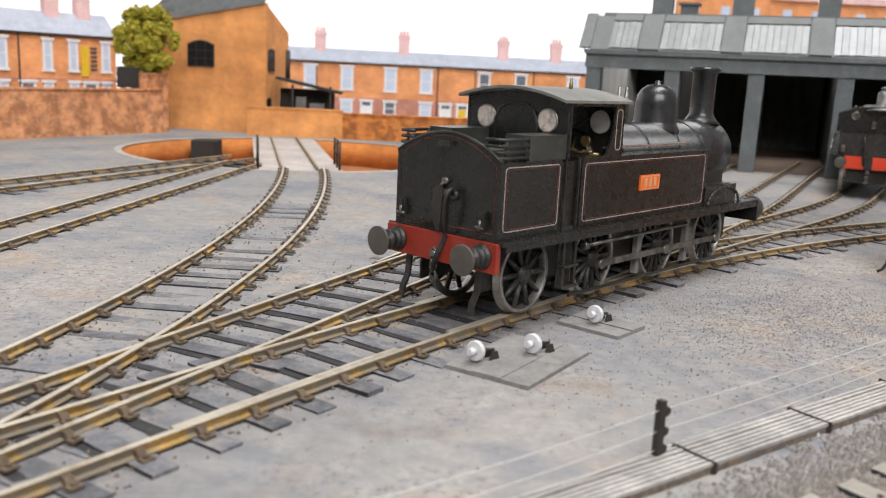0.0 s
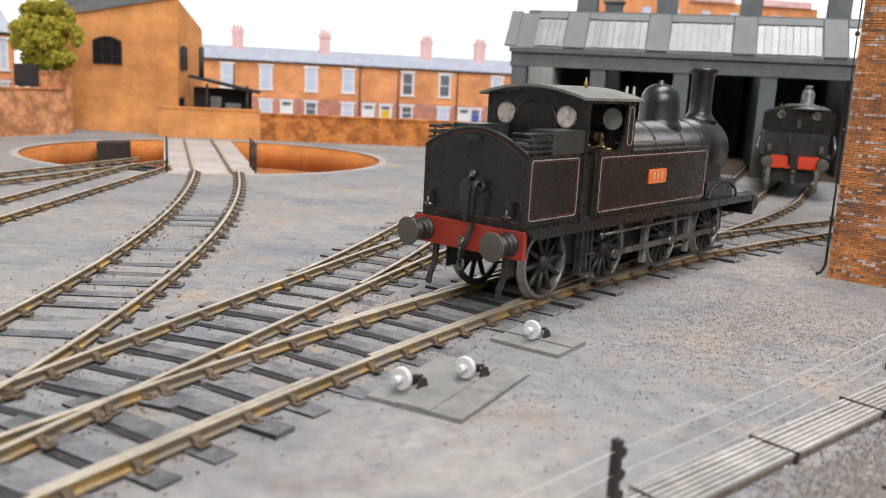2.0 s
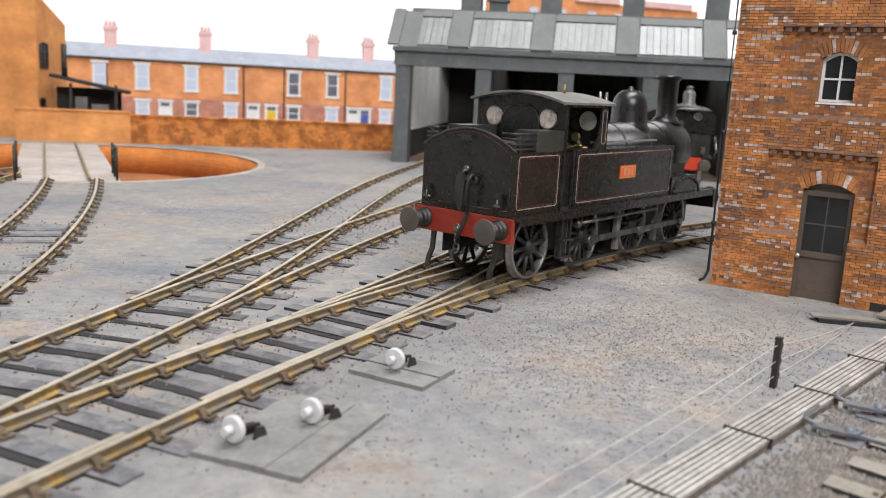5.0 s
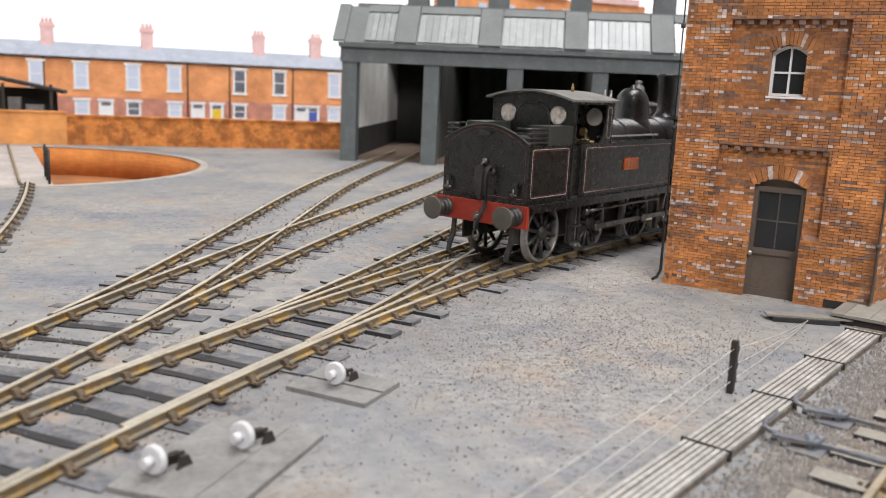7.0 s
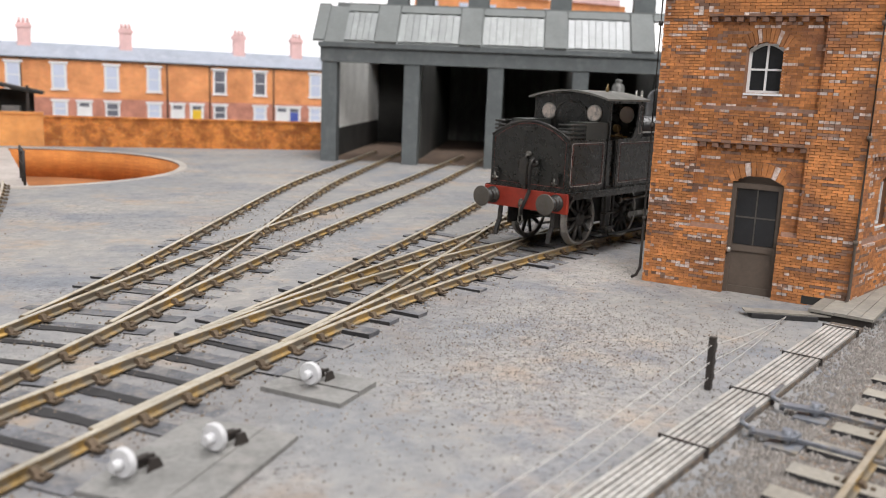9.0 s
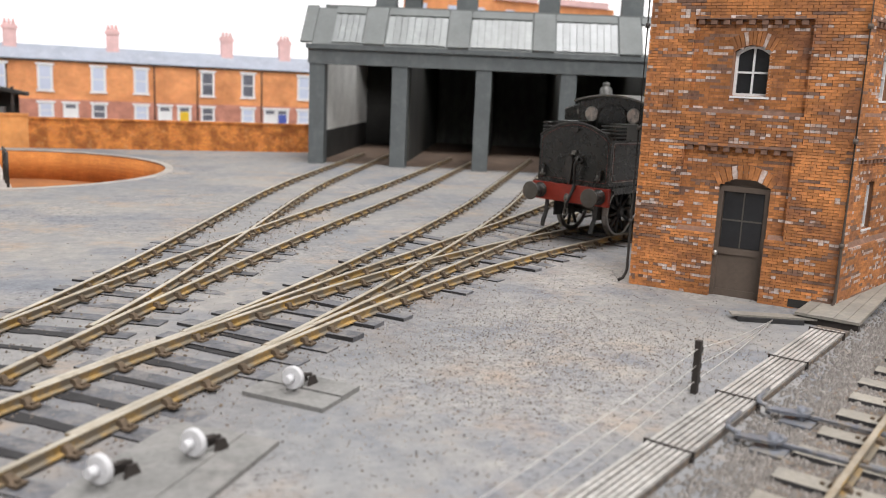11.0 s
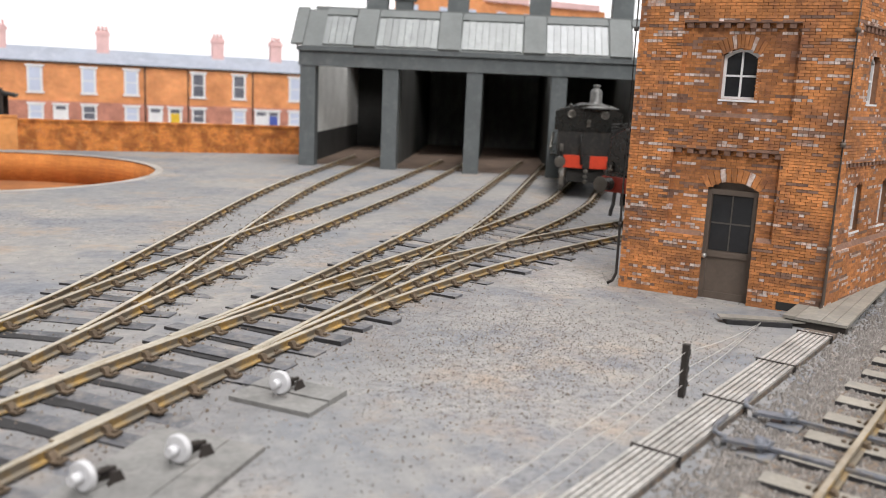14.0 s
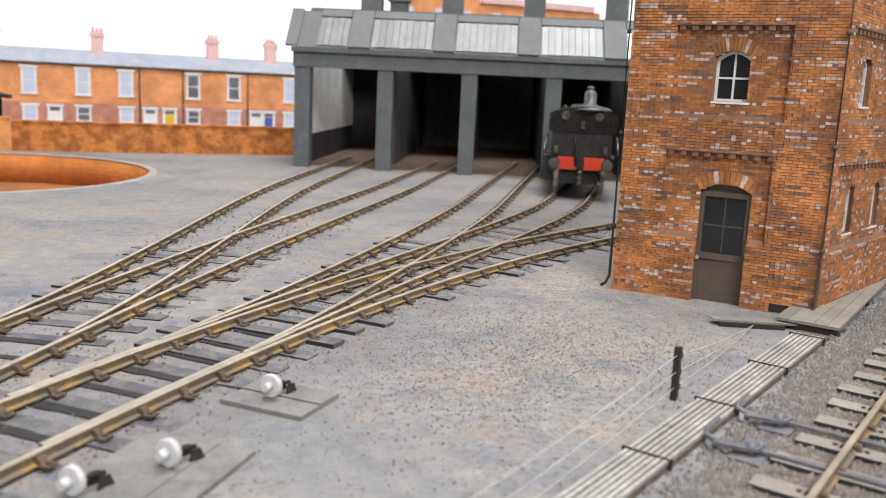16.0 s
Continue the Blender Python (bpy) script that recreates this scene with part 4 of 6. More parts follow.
def terrace(origin, heading, length, eave, wins, doors, chims, rows=((0.17, 1.0), (1.75, 3.18)), half=0.42, tall=1.0, size=1.0, group="terraced houses behind the wall"):
    t = thing("terraced_houses", (*origin, 0, 0, heading), "row of orange brick terraced houses with pale sash windows", "houses", group, size=size)
    k, low = tall, rows[0][1]
    part("wall", boxes((0, length, 0, 0.25, 0, eave)), TERRACE_BRICK, t)
    bm = bmesh.new()
    prism(bm, [(-0.12, eave), (1.0, eave + 0.85 * k), (1.0, eave + 0.75 * k), (0.0, eave - 0.02)], 0, length, "x")
    part("roof", bm, PALE_SLATE, t, "blue-grey slate roof with haze in its colour")
    part("gutter", boxes((0, length, -0.16, -0.04, eave - 0.1, eave - 0.0)), IRON, t)
    part("string_course", boxes((0, length, -0.02, 0.01, 0 if tall == 1.0 else low + 0.1, low + 0.22)), mat("mauve_brick", (0.56, 0.25, 0.18), 0.9), t)
    dim = {(4, 1), (5, 1), (2, 0), (4, 0)} if tall == 1.0 else set()
    for i, x in enumerate(wins):
        for j, (z0, z1) in enumerate(rows):
            w = part("window", boxes((x - half, x + half, -0.05, 0.0, z0, z1), (x - half - 0.09, x + half + 0.09, -0.10, 0.0, z1, z1 + 0.13), (x - half - 0.07, x + half + 0.07, -0.09, 0.0, z0 - 0.1, z0)), WHITE, t, "white painted sash window")
            zm = (z0 + z1) / 2
            for a, b in ((z0 + 0.05, zm - 0.03), (zm + 0.03, z1 - 0.06)):
                part("pane", boxes((x - half + 0.12, x + half - 0.12, -0.062, -0.05, a, b)), DIM_GLASS if (i, j) in dim else PALE_GLASS, w)
    for x in (3.0, 11.1, 13.65, 17.65, 21.4) if tall == 1.0 else (1.4, 6.0, 10.6, 16.0):
        bm = bmesh.new()
        tube(bm, (x, -0.06, 0), (x, -0.06, eave - 0.05), 0.04, seg=6)
        part("drainpipe", bm, IRON, t)
    for x, m in doors:
        w = part("door", boxes((x - 0.42, x + 0.42, -0.05, 0.0, 0.0, low), (x - 0.48, x + 0.48, -0.09, 0.0, low, low + 0.12)), WHITE, t, "white door surround")
        part("door_leaf", boxes((x - 0.27, x + 0.27, -0.066, -0.05, 0.0, low - 0.3), bev=0.004), WHITE if m in (SHED_GREY, SHED_LIGHT) else m, w)
        part("fanlight", boxes((x - 0.27, x + 0.27, -0.062, -0.05, low - 0.27, low - 0.06)), DIM_GLASS, w, "dark fanlight")
    for x in chims:
        c = part("chimney", boxes((x - 0.36, x + 0.36, 0.7, 1.2, eave + 0.3, eave + 1.95 * k), (x - 0.45, x + 0.45, 0.65, 1.25, eave + 1.66 * k, eave + 1.84 * k)), CHIMNEY_PINK, t, "pink brick chimney with haze in its colour")
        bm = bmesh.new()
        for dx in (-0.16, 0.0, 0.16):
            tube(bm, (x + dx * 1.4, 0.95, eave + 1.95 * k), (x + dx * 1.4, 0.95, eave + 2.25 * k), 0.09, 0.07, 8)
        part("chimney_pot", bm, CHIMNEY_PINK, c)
    return t


def build_backdrop():
    tagged(part("backdrop", boxes((-64, 64, 98, 98.3, -1, 42)), SKY), "plain white sky backdrop board", "backdrop", kind="structure")
    ob = part("backdrop", boxes((0, 75, 0, 0.3, -1, 42)), SKY, at=(-58, 28, 0, 0, 0, 68.2))
    tagged(ob, "plain white sky backdrop board", "backdrop", kind="structure")
    terrace((-14.6, 71.1, 0), 6.6, 26, 3.52, [x + 12 for x in (-9.4, -6.98, -4.08, -1.68, 2.27, 4.78, 8.4)], [(12 - 5.65, SHED_LIGHT), (12 - 0.3, SHED_GREY), (12 + 0.85, YELLOW), (12 + 6.2, SHED_GREY), (12 + 7.0, mat("blue_door", (0.08, 0.12, 0.45), 0.5))], [12 - 8.8, 12 - 3.2, 12 + 3.6, 12 + 7.3], size=1.23)
    terrace((-33.79, 33.08, 0), 51.6, 21.2, 4.5, [12.0, 13.6, 15.2, 17.45, 18.8, 20.6], [(14.4, SHED_LIGHT), (16.4, SHED_LIGHT), (19.7, SHED_LIGHT)], [13, 15.2, 18.15, 19.85], rows=((1.45, 2.05), (2.7, 4.15)), half=0.26, tall=1.3, size=1.085)
    sign = thing("shop_sign", (-33.79, 33.08, 0, 0, 0, 51.6), "yellow enamel sign on the terrace wall", "sign", size=1.085)
    part("panel", boxes((19.22, 19.62, -0.06, -0.003, 2.4, 3.95), bev=0.005), YELLOW, sign)
    part("bars", boxes(*[(19.75, 20.1, -0.05, -0.003, 2.7 + 0.22 * i, 2.82 + 0.22 * i) for i in range(6)]), DOOR_BROWN, sign)
    # brick houses seen over the shed roof
    h = thing("tall_houses", (18.56, 74.19, 0, 0, 0, 5.7), "orange brick houses behind the engine shed", "houses", size=1.28)
    part("wall", boxes((0, 15.6, 0, 0.4, 0, 8.7), (0, 2.2, -0.1, 0.0, 0, 9.8), (4.3, 6.0, -0.1, 0.0, 0, 9.4)), TERRACE_BRICK, h)
    for x in (1.1, 3.2, 5.2, 7.4, 9.4, 12.5, 14.5):
        part("window", boxes((x - 0.3, x + 0.3, -0.16, -0.005, 7.0, 8.1), bev=0.01), PALE_GLASS, h)
    for x0, x1 in ((6.2, 9.4), (10.2, 15.0)):
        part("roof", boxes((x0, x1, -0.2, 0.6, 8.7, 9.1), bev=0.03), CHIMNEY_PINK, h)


def build_tree():
    t = thing("tree", (-15.93, 45.99, 0), "small yellow-green bushy tree by the brick wall", "tree", size=1.075)
    bm = bmesh.new()
    path_tube(bm, [(0, 0, 0), (0.08, 0.02, 1.2), (-0.05, 0, 2.8), (0.05, 0.05, 4.2)], 0.13, 8)
    rnd = random.Random(11)
    for i in range(9):
        a = i * 2.4
        z = 2.7 + 0.2 * i
        path_tube(bm, [(0, 0, z), (0.5 * math.cos(a), 0.4 * math.sin(a), z + 0.35), (0.95 * math.cos(a), 0.7 * math.sin(a), z + 0.5)], 0.045, 6)
    part("trunk", bm, BARK, t)
    verts, faces = [], []
    clumps = []
    for i in range(120):
        z = rnd.uniform(2.85, 5.75)
        r = 1.4 * math.sqrt(max(0.06, 1 - ((z - 4.35) / 1.6) ** 2))
        a, q = rnd.uniform(0, math.tau), math.sqrt(rnd.random())
        clumps.append((r * q * math.cos(a), 0.8 * r * q * math.sin(a), z, rnd.uniform(0.2, 0.36)))
    for cx, cy, cz, cr in clumps:
        for _ in range(150):
            d = Vector((rnd.gauss(0, 1), rnd.gauss(0, 1), rnd.gauss(0, 1))).normalized() * cr * rnd.uniform(0.55, 1.05)
            p = Vector((cx, cy, cz)) + d
            u = Vector((rnd.gauss(0, 1), rnd.gauss(0, 1), rnd.gauss(0, 1))).normalized()
            w = u.orthogonal().normalized()
            s = rnd.uniform(0.05, 0.10)
            k = len(verts)
            verts += [p + u * s, p + w * s * 0.6, p - u * s, p - w * s * 0.6 + d * 0.1]
            faces.append((k, k + 1, k + 2, k + 3))
    me = bpy.data.meshes.new("crown")
    me.from_pydata([tuple(v * S) for v in verts], [], faces)
    me.materials.append(LEAF)
    ob = new("crown", me)
    ob.parent = t
    # dark water butt on the wall's far side
    b = thing("water_butt", (-16.35, 44.45, 0, 0, 0, 3.7), "dark square tank on the old brick wall", "tank", size=1.067)
    part("body", boxes((-0.45, 0.45, -0.3, 0.3, 2.14, 3.1), bev=0.03), SOOT_SHADE, b)
    part("bracket", boxes((-0.3, -0.2, -0.28, 0.28, 0.0, 2.14), (0.2, 0.3, -0.28, 0.28, 0.0, 2.14)), SOOT_SHADE, b)


# ---- locomotives (x ahead, y to its left, z = 0 at the rail heads) ----
def wheel(parent, x, y, r, spokes=12, name="wheel"):
    """One spoked wheel, its outer face towards the sign of y."""
    sgn = 1 if y > 0 else -1
    w = new(name)
    w.empty_display_size, w.matrix_basis, w.parent = 0.01, place(x, y, r), parent
    bm = bmesh.new()
    lathe(bm, (0, -0.07 * sgn, 0), (0, sgn, 0), [(0.01, r - 0.09), (0.0, r + 0.03), (0.03, r + 0.03), (0.04, r), (0.14, r - 0.008), (0.145, r - 0.012), (0.147, r - 0.065), (0.14, r - 0.07), (0.01, r - 0.09)], 40, caps=False)
    part("tyre", bm, TYRE, w, "worn steel tyre")
    bm = bmesh.new()
    lathe(bm, (0, -0.04 * sgn, 0), (0, sgn, 0), [(0, 0.16), (0.12, 0.16), (0.13, 0.10), (0.16, 0.09)], 16)
    for i in range(spokes):
        a = i * math.tau / spokes
        c, s = math.cos(a), math.sin(a)
        p, q = Vector((0.13 * c, 0.02 * sgn, 0.13 * s)), Vector(((r - 0.06) * c, 0.02 * sgn, (r - 0.06) * s))
        tube(bm, p, q, 0.055, 0.042, 6)
    part("spokes", bm, BLACK_MATT, w)
    return w


def round_poly(w, z0, z1, crown, n=12):
    """A panel outline with a crowned top, in y and z."""
    pts = [(-w, z0), (w, z0), (w, z1)]
    for i in range(1, n):
        k = i / n
        pts.append((w - 2 * w * k, z1 + crown * math.sin(math.pi * k) ** 0.85))
    pts.append((-w, z1))
    return pts


def lining(bm, x0, x1, y, z0, z1, w, out, turn=0.07):
    """A painted line round a panel, with rounded corners."""
    def loop(d):
        pts = []
        for cx, cz, a0 in ((x1 - turn, z1 - turn, 0), (x0 + turn, z1 - turn, 90), (x0 + turn, z0 + turn, 180), (x1 - turn, z0 + turn, 270)):
            pts += [(cx + (turn - d) * math.cos(radians(a0 + 18 * k)), cz + (turn - d) * math.sin(radians(a0 + 18 * k))) for k in range(6)]
        return pts
    rings = [[bm.verts.new((p, yy, q)) for p, q in loop(d)] for d, yy in ((0, y), (0, y + out), (w, y + out), (w, y))]
    n = len(rings[0])
    for a, b in zip(rings, rings[1:] + rings[:1]):
        for i in range(n):
            bm.faces.new((a[i], a[(i + 1) % n], b[(i + 1) % n], b[i]))


def buffer_part(parent, x, y, z, way, rb=0.24):
    bm = bmesh.new()
    lathe(bm, (x, y, z), (way, 0, 0), [(0, 0.19), (0.04, 0.19), (0.05, 0.15), (0.09, 0.15), (0.095, 0.165), (0.12, 0.165), (0.125, 0.14), (0.2, 0.135), (0.205, 0.155), (0.25, 0.155), (0.26, 0.07), (0.40, 0.065)], 20)
    shank = part("buffer", bm, BLACK_MATT, parent)
    bm = bmesh.new()
    lathe(bm, (x + way * 0.39, y, z), (way, 0, 0), [(0, 0.08), (0.03, rb - 0.03), (0.035, rb - 0.004), (0.04, rb), (0.066, rb), (0.07, rb - 0.006), (0.071, rb - 0.012), (0.078, 0.02)], 32)
    part("buffer_head", bm, HEAD_GREY, shank, "worn grey buffer head")
    return shank


def build_tank_loco():
    e = thing("tank_locomotive", (0, 0, 0), "black lined side-tank steam locomotive with red buffer beam", "locomotive")
    FP = 1.32
    # frames and footplate
    part("frames", boxes((-4.2, 4.2, -0.62, -0.58, 0.45, FP), (-4.2, 4.2, 0.58, 0.62, 0.45, FP), (-3.9, 4.0, -0.58, 0.58, 0.75, 0.95)), BLACK_MATT, e)
    part("footplate", boxes((-4.38, 4.55, -1.18, 1.18, FP - 0.06, FP), bev=0.012), BLACK, e)
    for y in (-1.17, 1.17):
        part("valance", boxes((-4.3, 4.5, y - 0.02, y + 0.02, FP - 0.15, FP - 0.06)), BLACK, e)
    part("rear_buffer_beam", boxes((-4.46, -4.36, -1.13, 1.13, 0.86, FP - 0.02), bev=0.01), BEAM_RED, e, "dull red rear buffer beam")
    part("front_buffer_beam", boxes((4.5, 4.6, -1.2, 1.2, 0.84, FP - 0.02), bev=0.01), BLACK, e)
    for y in (-0.87, 0.87):
        buffer_part(e, -4.46, y, 1.09, -1, 0.23)
        buffer_part(e, 4.6, y, 1.07, 1, 0.25)
    # bunker with crowned back plate
    bm = bmesh.new()
    prism(bm, round_poly(1.05, FP, 2.46, 0.36), -4.36, -4.30, "x")
    bevel(bm, 0.01)
    back = part("bunker_back", bm, BLACK, e)
    bm = bmesh.new()
    pts = round_poly(1.05, FP, 2.46, 0.36)[2:]
    path_tube(bm, [(-4.35, p, q + 0.01) for p, q in pts], 0.03, 6)
    part("beading", bm, BLACK_MATT, back)
    bm = bmesh.new()
    inner = round_poly(0.97, FP + 0.1, 2.40, 0.38)
    path_tube(bm, [(-4.363, p, q) for p, q in inner + inner[:1]], 0.006, 4)
    part("lining", bm, LINE_RED, back, "thin red lining")
    part("bunker", boxes((-4.30, -2.84, -1.05, 1.05, FP, 2.46), bev=0.012), BLACK, e)
    part("coal_space", boxes((-4.2, -3.1, -0.6, 0.6, 2.46, 2.60), bev=0.05), SOOT_SHADE, e)
    for sgn in (-1, 1):
        part("bunker_top", boxes((-3.68, -2.74, min(sgn * 0.55, sgn * 1.03), max(sgn * 0.55, sgn * 1.03), 2.462, 2.84), bev=0.045), mat("dusty_black", (0.040, 0.044, 0.040), 0.4, 0, 0.3, 1.2, 10, 0.1, 0.003, (0.07, 0.072, 0.066), (0.5, 0.7)), e)
        bm = bmesh.new()
        lining(bm, -4.25, -2.89, sgn * 1.05, FP + 0.12, 2.40, 0.015, sgn * 0.006)
        part("lining", bm, LINE_GREY, e, "pale grey lining")
        bm = bmesh.new()
        lining(bm, -4.20, -2.94, sgn * 1.05, FP + 0.155, 2.365, 0.008, sgn * 0.005)
        part("lining", bm, LINE_RED, e, "thin red lining")
        # coal rails
        bm = bmesh.new()
        for k in range(4):
            z = 2.52 + 0.09 * k
            path_tube(bm, [(-3.69, sgn * 1.01, z), (-4.25, sgn * 1.01, z), (-4.33, sgn * 1.0, z), (-4.33, sgn * 0.72, z + 0.0)], 0.028, 6)
        for x in (-3.74, -4.2):
            tube(bm, (x, sgn * 1.0, 2.44), (x, sgn * 1.0, 2.80), 0.025, seg=6)
        part("coal_rail", bm, BLACK_MATT, e)
    # cab
    bm = bmesh.new()
    prism(bm, round_poly(1.06, 2.46, 3.33, 0.15), -2.72, -2.67, "x")
    cab_back = part("cab_back", bm, BLACK, e)
    bm = bmesh.new()
    prism(bm, [(p * 0.42, q) for p, q in [(-1, 2.5), (1, 2.5), (1, 3.0), (0.8, 3.18), (0.4, 3.26), (-0.4, 3.26), (-0.8, 3.18), (-1, 3.0)]], -2.74, -2.718, "x")
    bevel(bm, 0.008)
    part("cab_door", bm, BLACK, cab_back)
    bm = bmesh.new()
    path_tube(bm, [(-2.74, p * 0.43, q) for p, q in [(-1, 2.5), (-1, 3.0), (-0.8, 3.18), (-0.4, 3.27), (0.4, 3.27), (0.8, 3.18), (1, 3.0), (1, 2.5)]], 0.022, 6)
    part("door_beading", bm, BLACK_MATT, cab_back)
    for y in (-0.63, 0.63):
        bm = bmesh.new()
        lathe(bm, (-2.715, y, 3.03), (-1, 0, 0), [(0, 0.16), (0, 0.198), (0.018, 0.202), (0.032, 0.19), (0.034, 0.172), (0.02, 0.16)], 28)
        wf = part("round_window", bm, TYRE, cab_back, "round window with a dull metal rim")
        bm = bmesh.new()
        tube(bm, (-2.752, y, 3.03), (-2.737, y, 3.03), 0.168, seg=24)
        # Pale mottled colour paints reflections on the pane.
        part("pane", bm, mat("cab_pane", (0.66, 0.58, 0.52), 0.12, 0, 0.25, 2, 4, 0, 0, (0.36, 0.33, 0.31), (0.5, 0.6)), wf, "pale glass with reflections painted in")
    bm = bmesh.new()
    prism(bm, round_poly(1.05, 2.3, 3.33, 0.15), -1.18, -1.12, "x")
    cab_front = part("cab_front", bm, BLACK, e)
    for y in (-0.63, 0.63):
        bm = bmesh.new()
        lathe(bm, (-1.19, y, 3.0), (-1, 0, 0), [(0, 0.2), (0.02, 0.2), (0.025, 0.17), (0.026, 0.0)], 24)
        # Pane colour is painted bright, as if lit.
        part("round_window", bm, mat("lit_pane", (0.72, 0.70, 0.66), 0.15, 0, 0.1, 2, 6, 0, 0), cab_front, "pale round window")
    for sgn in (-1, 1):
        y = sgn * 1.05
        a, b = min(y, y - sgn * 0.04), max(y, y - sgn * 0.04)
        # lower cab side, door gap and curved fore panel
        part("cab_side", boxes((-2.84, -2.32, a + sgn * -0.06, b + sgn * -0.06, FP, 2.42)), BLACK, e)
        part("grab_rail", boxes((-2.73, -2.70, a, b, FP, 3.34), (-2.35, -2.32, a, b, FP + 0.0, 2.46)), BLACK_MATT, e)
        bm = bmesh.new()
        out = [(-1.12, 2.46), (-1.12, 3.32), (-1.38, 3.32)] + [(-1.40 - 0.30 * (1 - math.cos(k * math.pi / 2 / 8)), 3.25 - 0.79 * math.sin(k * math.pi / 2 / 8)) for k in range(9)]
        prism(bm, [(q, p) for p, q in out], a, b, "y")
        fore = part("cab_side_panel", bm, BLACK, e)
        bm = bmesh.new()
        lining(bm, -1.36, -1.18, y, 2.56, 3.24, 0.015, sgn * 0.006)
        part("lining", bm, LINE_GREY, fore, "pale grey lining")
        part("rain_strip", boxes((-2.72, -1.12, a, b, 3.28, 3.36)), BLACK, e)
        # side tank
        tank = part("side_tank", boxes((-2.28, 2.16, min(sgn * 0.5, y), max(sgn * 0.5, y), FP, 2.46), bev=0.015), BLACK, e)
        bm = bmesh.new()
        lining(bm, -2.19, 2.06, y, FP + 0.10, 2.38, 0.015, sgn * 0.006)
        part("lining", bm, LINE_GREY, tank, "pale grey lining")
        bm = bmesh.new()
        lining(bm, -2.14, 2.01, y, FP + 0.135, 2.345, 0.008, sgn * 0.005)
        part("lining", bm, LINE_RED, tank, "thin red lining")
        plate = part("number_plate", boxes((-0.44, 0.24, min(y, y + sgn * 0.03), max(y, y + sgn * 0.03), 1.82, 2.09), bev=0.02), PLATE_RED, tank, "orange-red cast plate with pale bars")
        bm = bmesh.new()
        lining(bm, -0.425, 0.225, y + sgn * 0.03, 1.835, 2.075, 0.018, sgn * 0.004, 0.04)
        for k in range(3):
            box(bm, -0.30 + 0.16 * k, -0.21 + 0.16 * k, min(y + sgn * 0.03, y + sgn * 0.035), max(y + sgn * 0.03, y + sgn * 0.035), 1.88, 2.04)
        part("bars", bm, mat("plate_bars", (0.85, 0.42, 0.22), 0.5), plate)
        part("tank_rail", boxes((-1.3, 1.7, sgn * 0.80 - 0.02, sgn * 0.80 + 0.02, 2.56, 2.60)), BRIGHT, e, "bright handrail on the tank top")
        # step, sandbox, guard iron, rods
        part("step", boxes((-2.72, -2.3, min(sgn * 1.0, sgn * 1.14), max(sgn * 1.0, sgn * 1.14), 0.38, 0.42), (-2.72, -2.3, min(sgn * 1.0, sgn * 1.14), max(sgn * 1.0, sgn * 1.14), 0.72, 0.76), (-2.7, -2.64, sgn * 1.07 - 0.03, sgn * 1.07 + 0.03, 0.38, FP - 0.1), (-2.38, -2.32, sgn * 1.07 - 0.03, sgn * 1.07 + 0.03, 0.38, FP - 0.1), (-2.7, -2.32, sgn * 0.98 - 0.01, sgn * 0.98 + 0.01, 0.38, FP - 0.1)), BLACK_MATT, e)
        bm = bmesh.new()
        prism(bm, [(0.86, -4.30), (0.5, -4.34), (0.32, -4.44), (0.17, -4.47), (0.17, -4.51), (0.34, -4.48), (0.52, -4.38), (0.86, -4.35)], sgn * 0.73 - 0.05, sgn * 0.73 + 0.05, "y")
        bevel(bm, 0.008)
        part("guard_iron", bm, BLACK_MATT, e)
        part("sandbox", boxes((2.15, 3.55, min(sgn * 0.7, sgn * 1.08), max(sgn * 0.7, sgn * 1.08), FP, 1.72), bev=0.06), BLACK, e)
        bm = bmesh.new()
        for k in range(12):
            a0, a1 = math.pi * k / 12, math.pi * (k + 1) / 12
            tube(bm, (3.0 + 0.72 * math.cos(a0), sgn * 1.09, FP + 0.36 * math.sin(a0)), (3.0 + 0.72 * math.cos(a1), sgn * 1.09, FP + 0.36 * math.sin(a1)), 0.03, seg=6)
        part("splasher", bm, BLACK_MATT, e)
        rods = part("coupling_rod", boxes((-1.45, 3.2, sgn * 0.93 - 0.02, sgn * 0.93 + 0.02, 0.53, 0.64), bev=0.01), STEEL, e, "oily steel coupling rod")
        for x in (-1.3, 0.95, 3.1):
            bm = bmesh.new()
            tube(bm, (x, sgn * 0.9, 0.585), (x, sgn * 0.99, 0.585), 0.09, seg=14)
            part("crank_boss", bm, STEEL, rods)
        part("brake_rod", boxes((-2.3, 3.6, sgn * 0.98 - 0.015, sgn * 0.98 + 0.015, 0.16, 0.21)), BLACK_MATT, e)
        for x in (-1.98, 0.15, 2.05):
            part("brake_hanger", boxes((x - 0.06, x + 0.06, sgn * 0.78 - 0.05, sgn * 0.78 + 0.05, 0.2, 1.1), bev=0.01), PLANK, e)
        bm = bmesh.new()
        tube(bm, (-2.0, sgn * 1.03, 1.0), (1.6, sgn * 1.03, 1.03), 0.035, seg=8)
        lathe(bm, (-2.05, sgn * 1.03, 1.0), (1, 0, 0), [(0, 0.05), (0.02, 0.08), (0.1, 0.08), (0.12, 0.05)], 10)
        part("reach_rod", bm, STEEL, e)
    # cab roof
    bm = bmesh.new()
    n, wid = 14, 1.10
    top = [(-wid + 2 * wid * i / n, 3.33 + 0.18 * math.sin(math.pi * i / n) ** 0.9) for i in range(n + 1)]
    prism(bm, [*top, *[(p, q + 0.045) for p, q in reversed(top)]], -2.94, -0.95, "x")
    part("cab_roof", bm, ROOF_GREY, e, "dusty grey curved cab roof")
    # boiler, smokebox, mountings
    bm = bmesh.new()
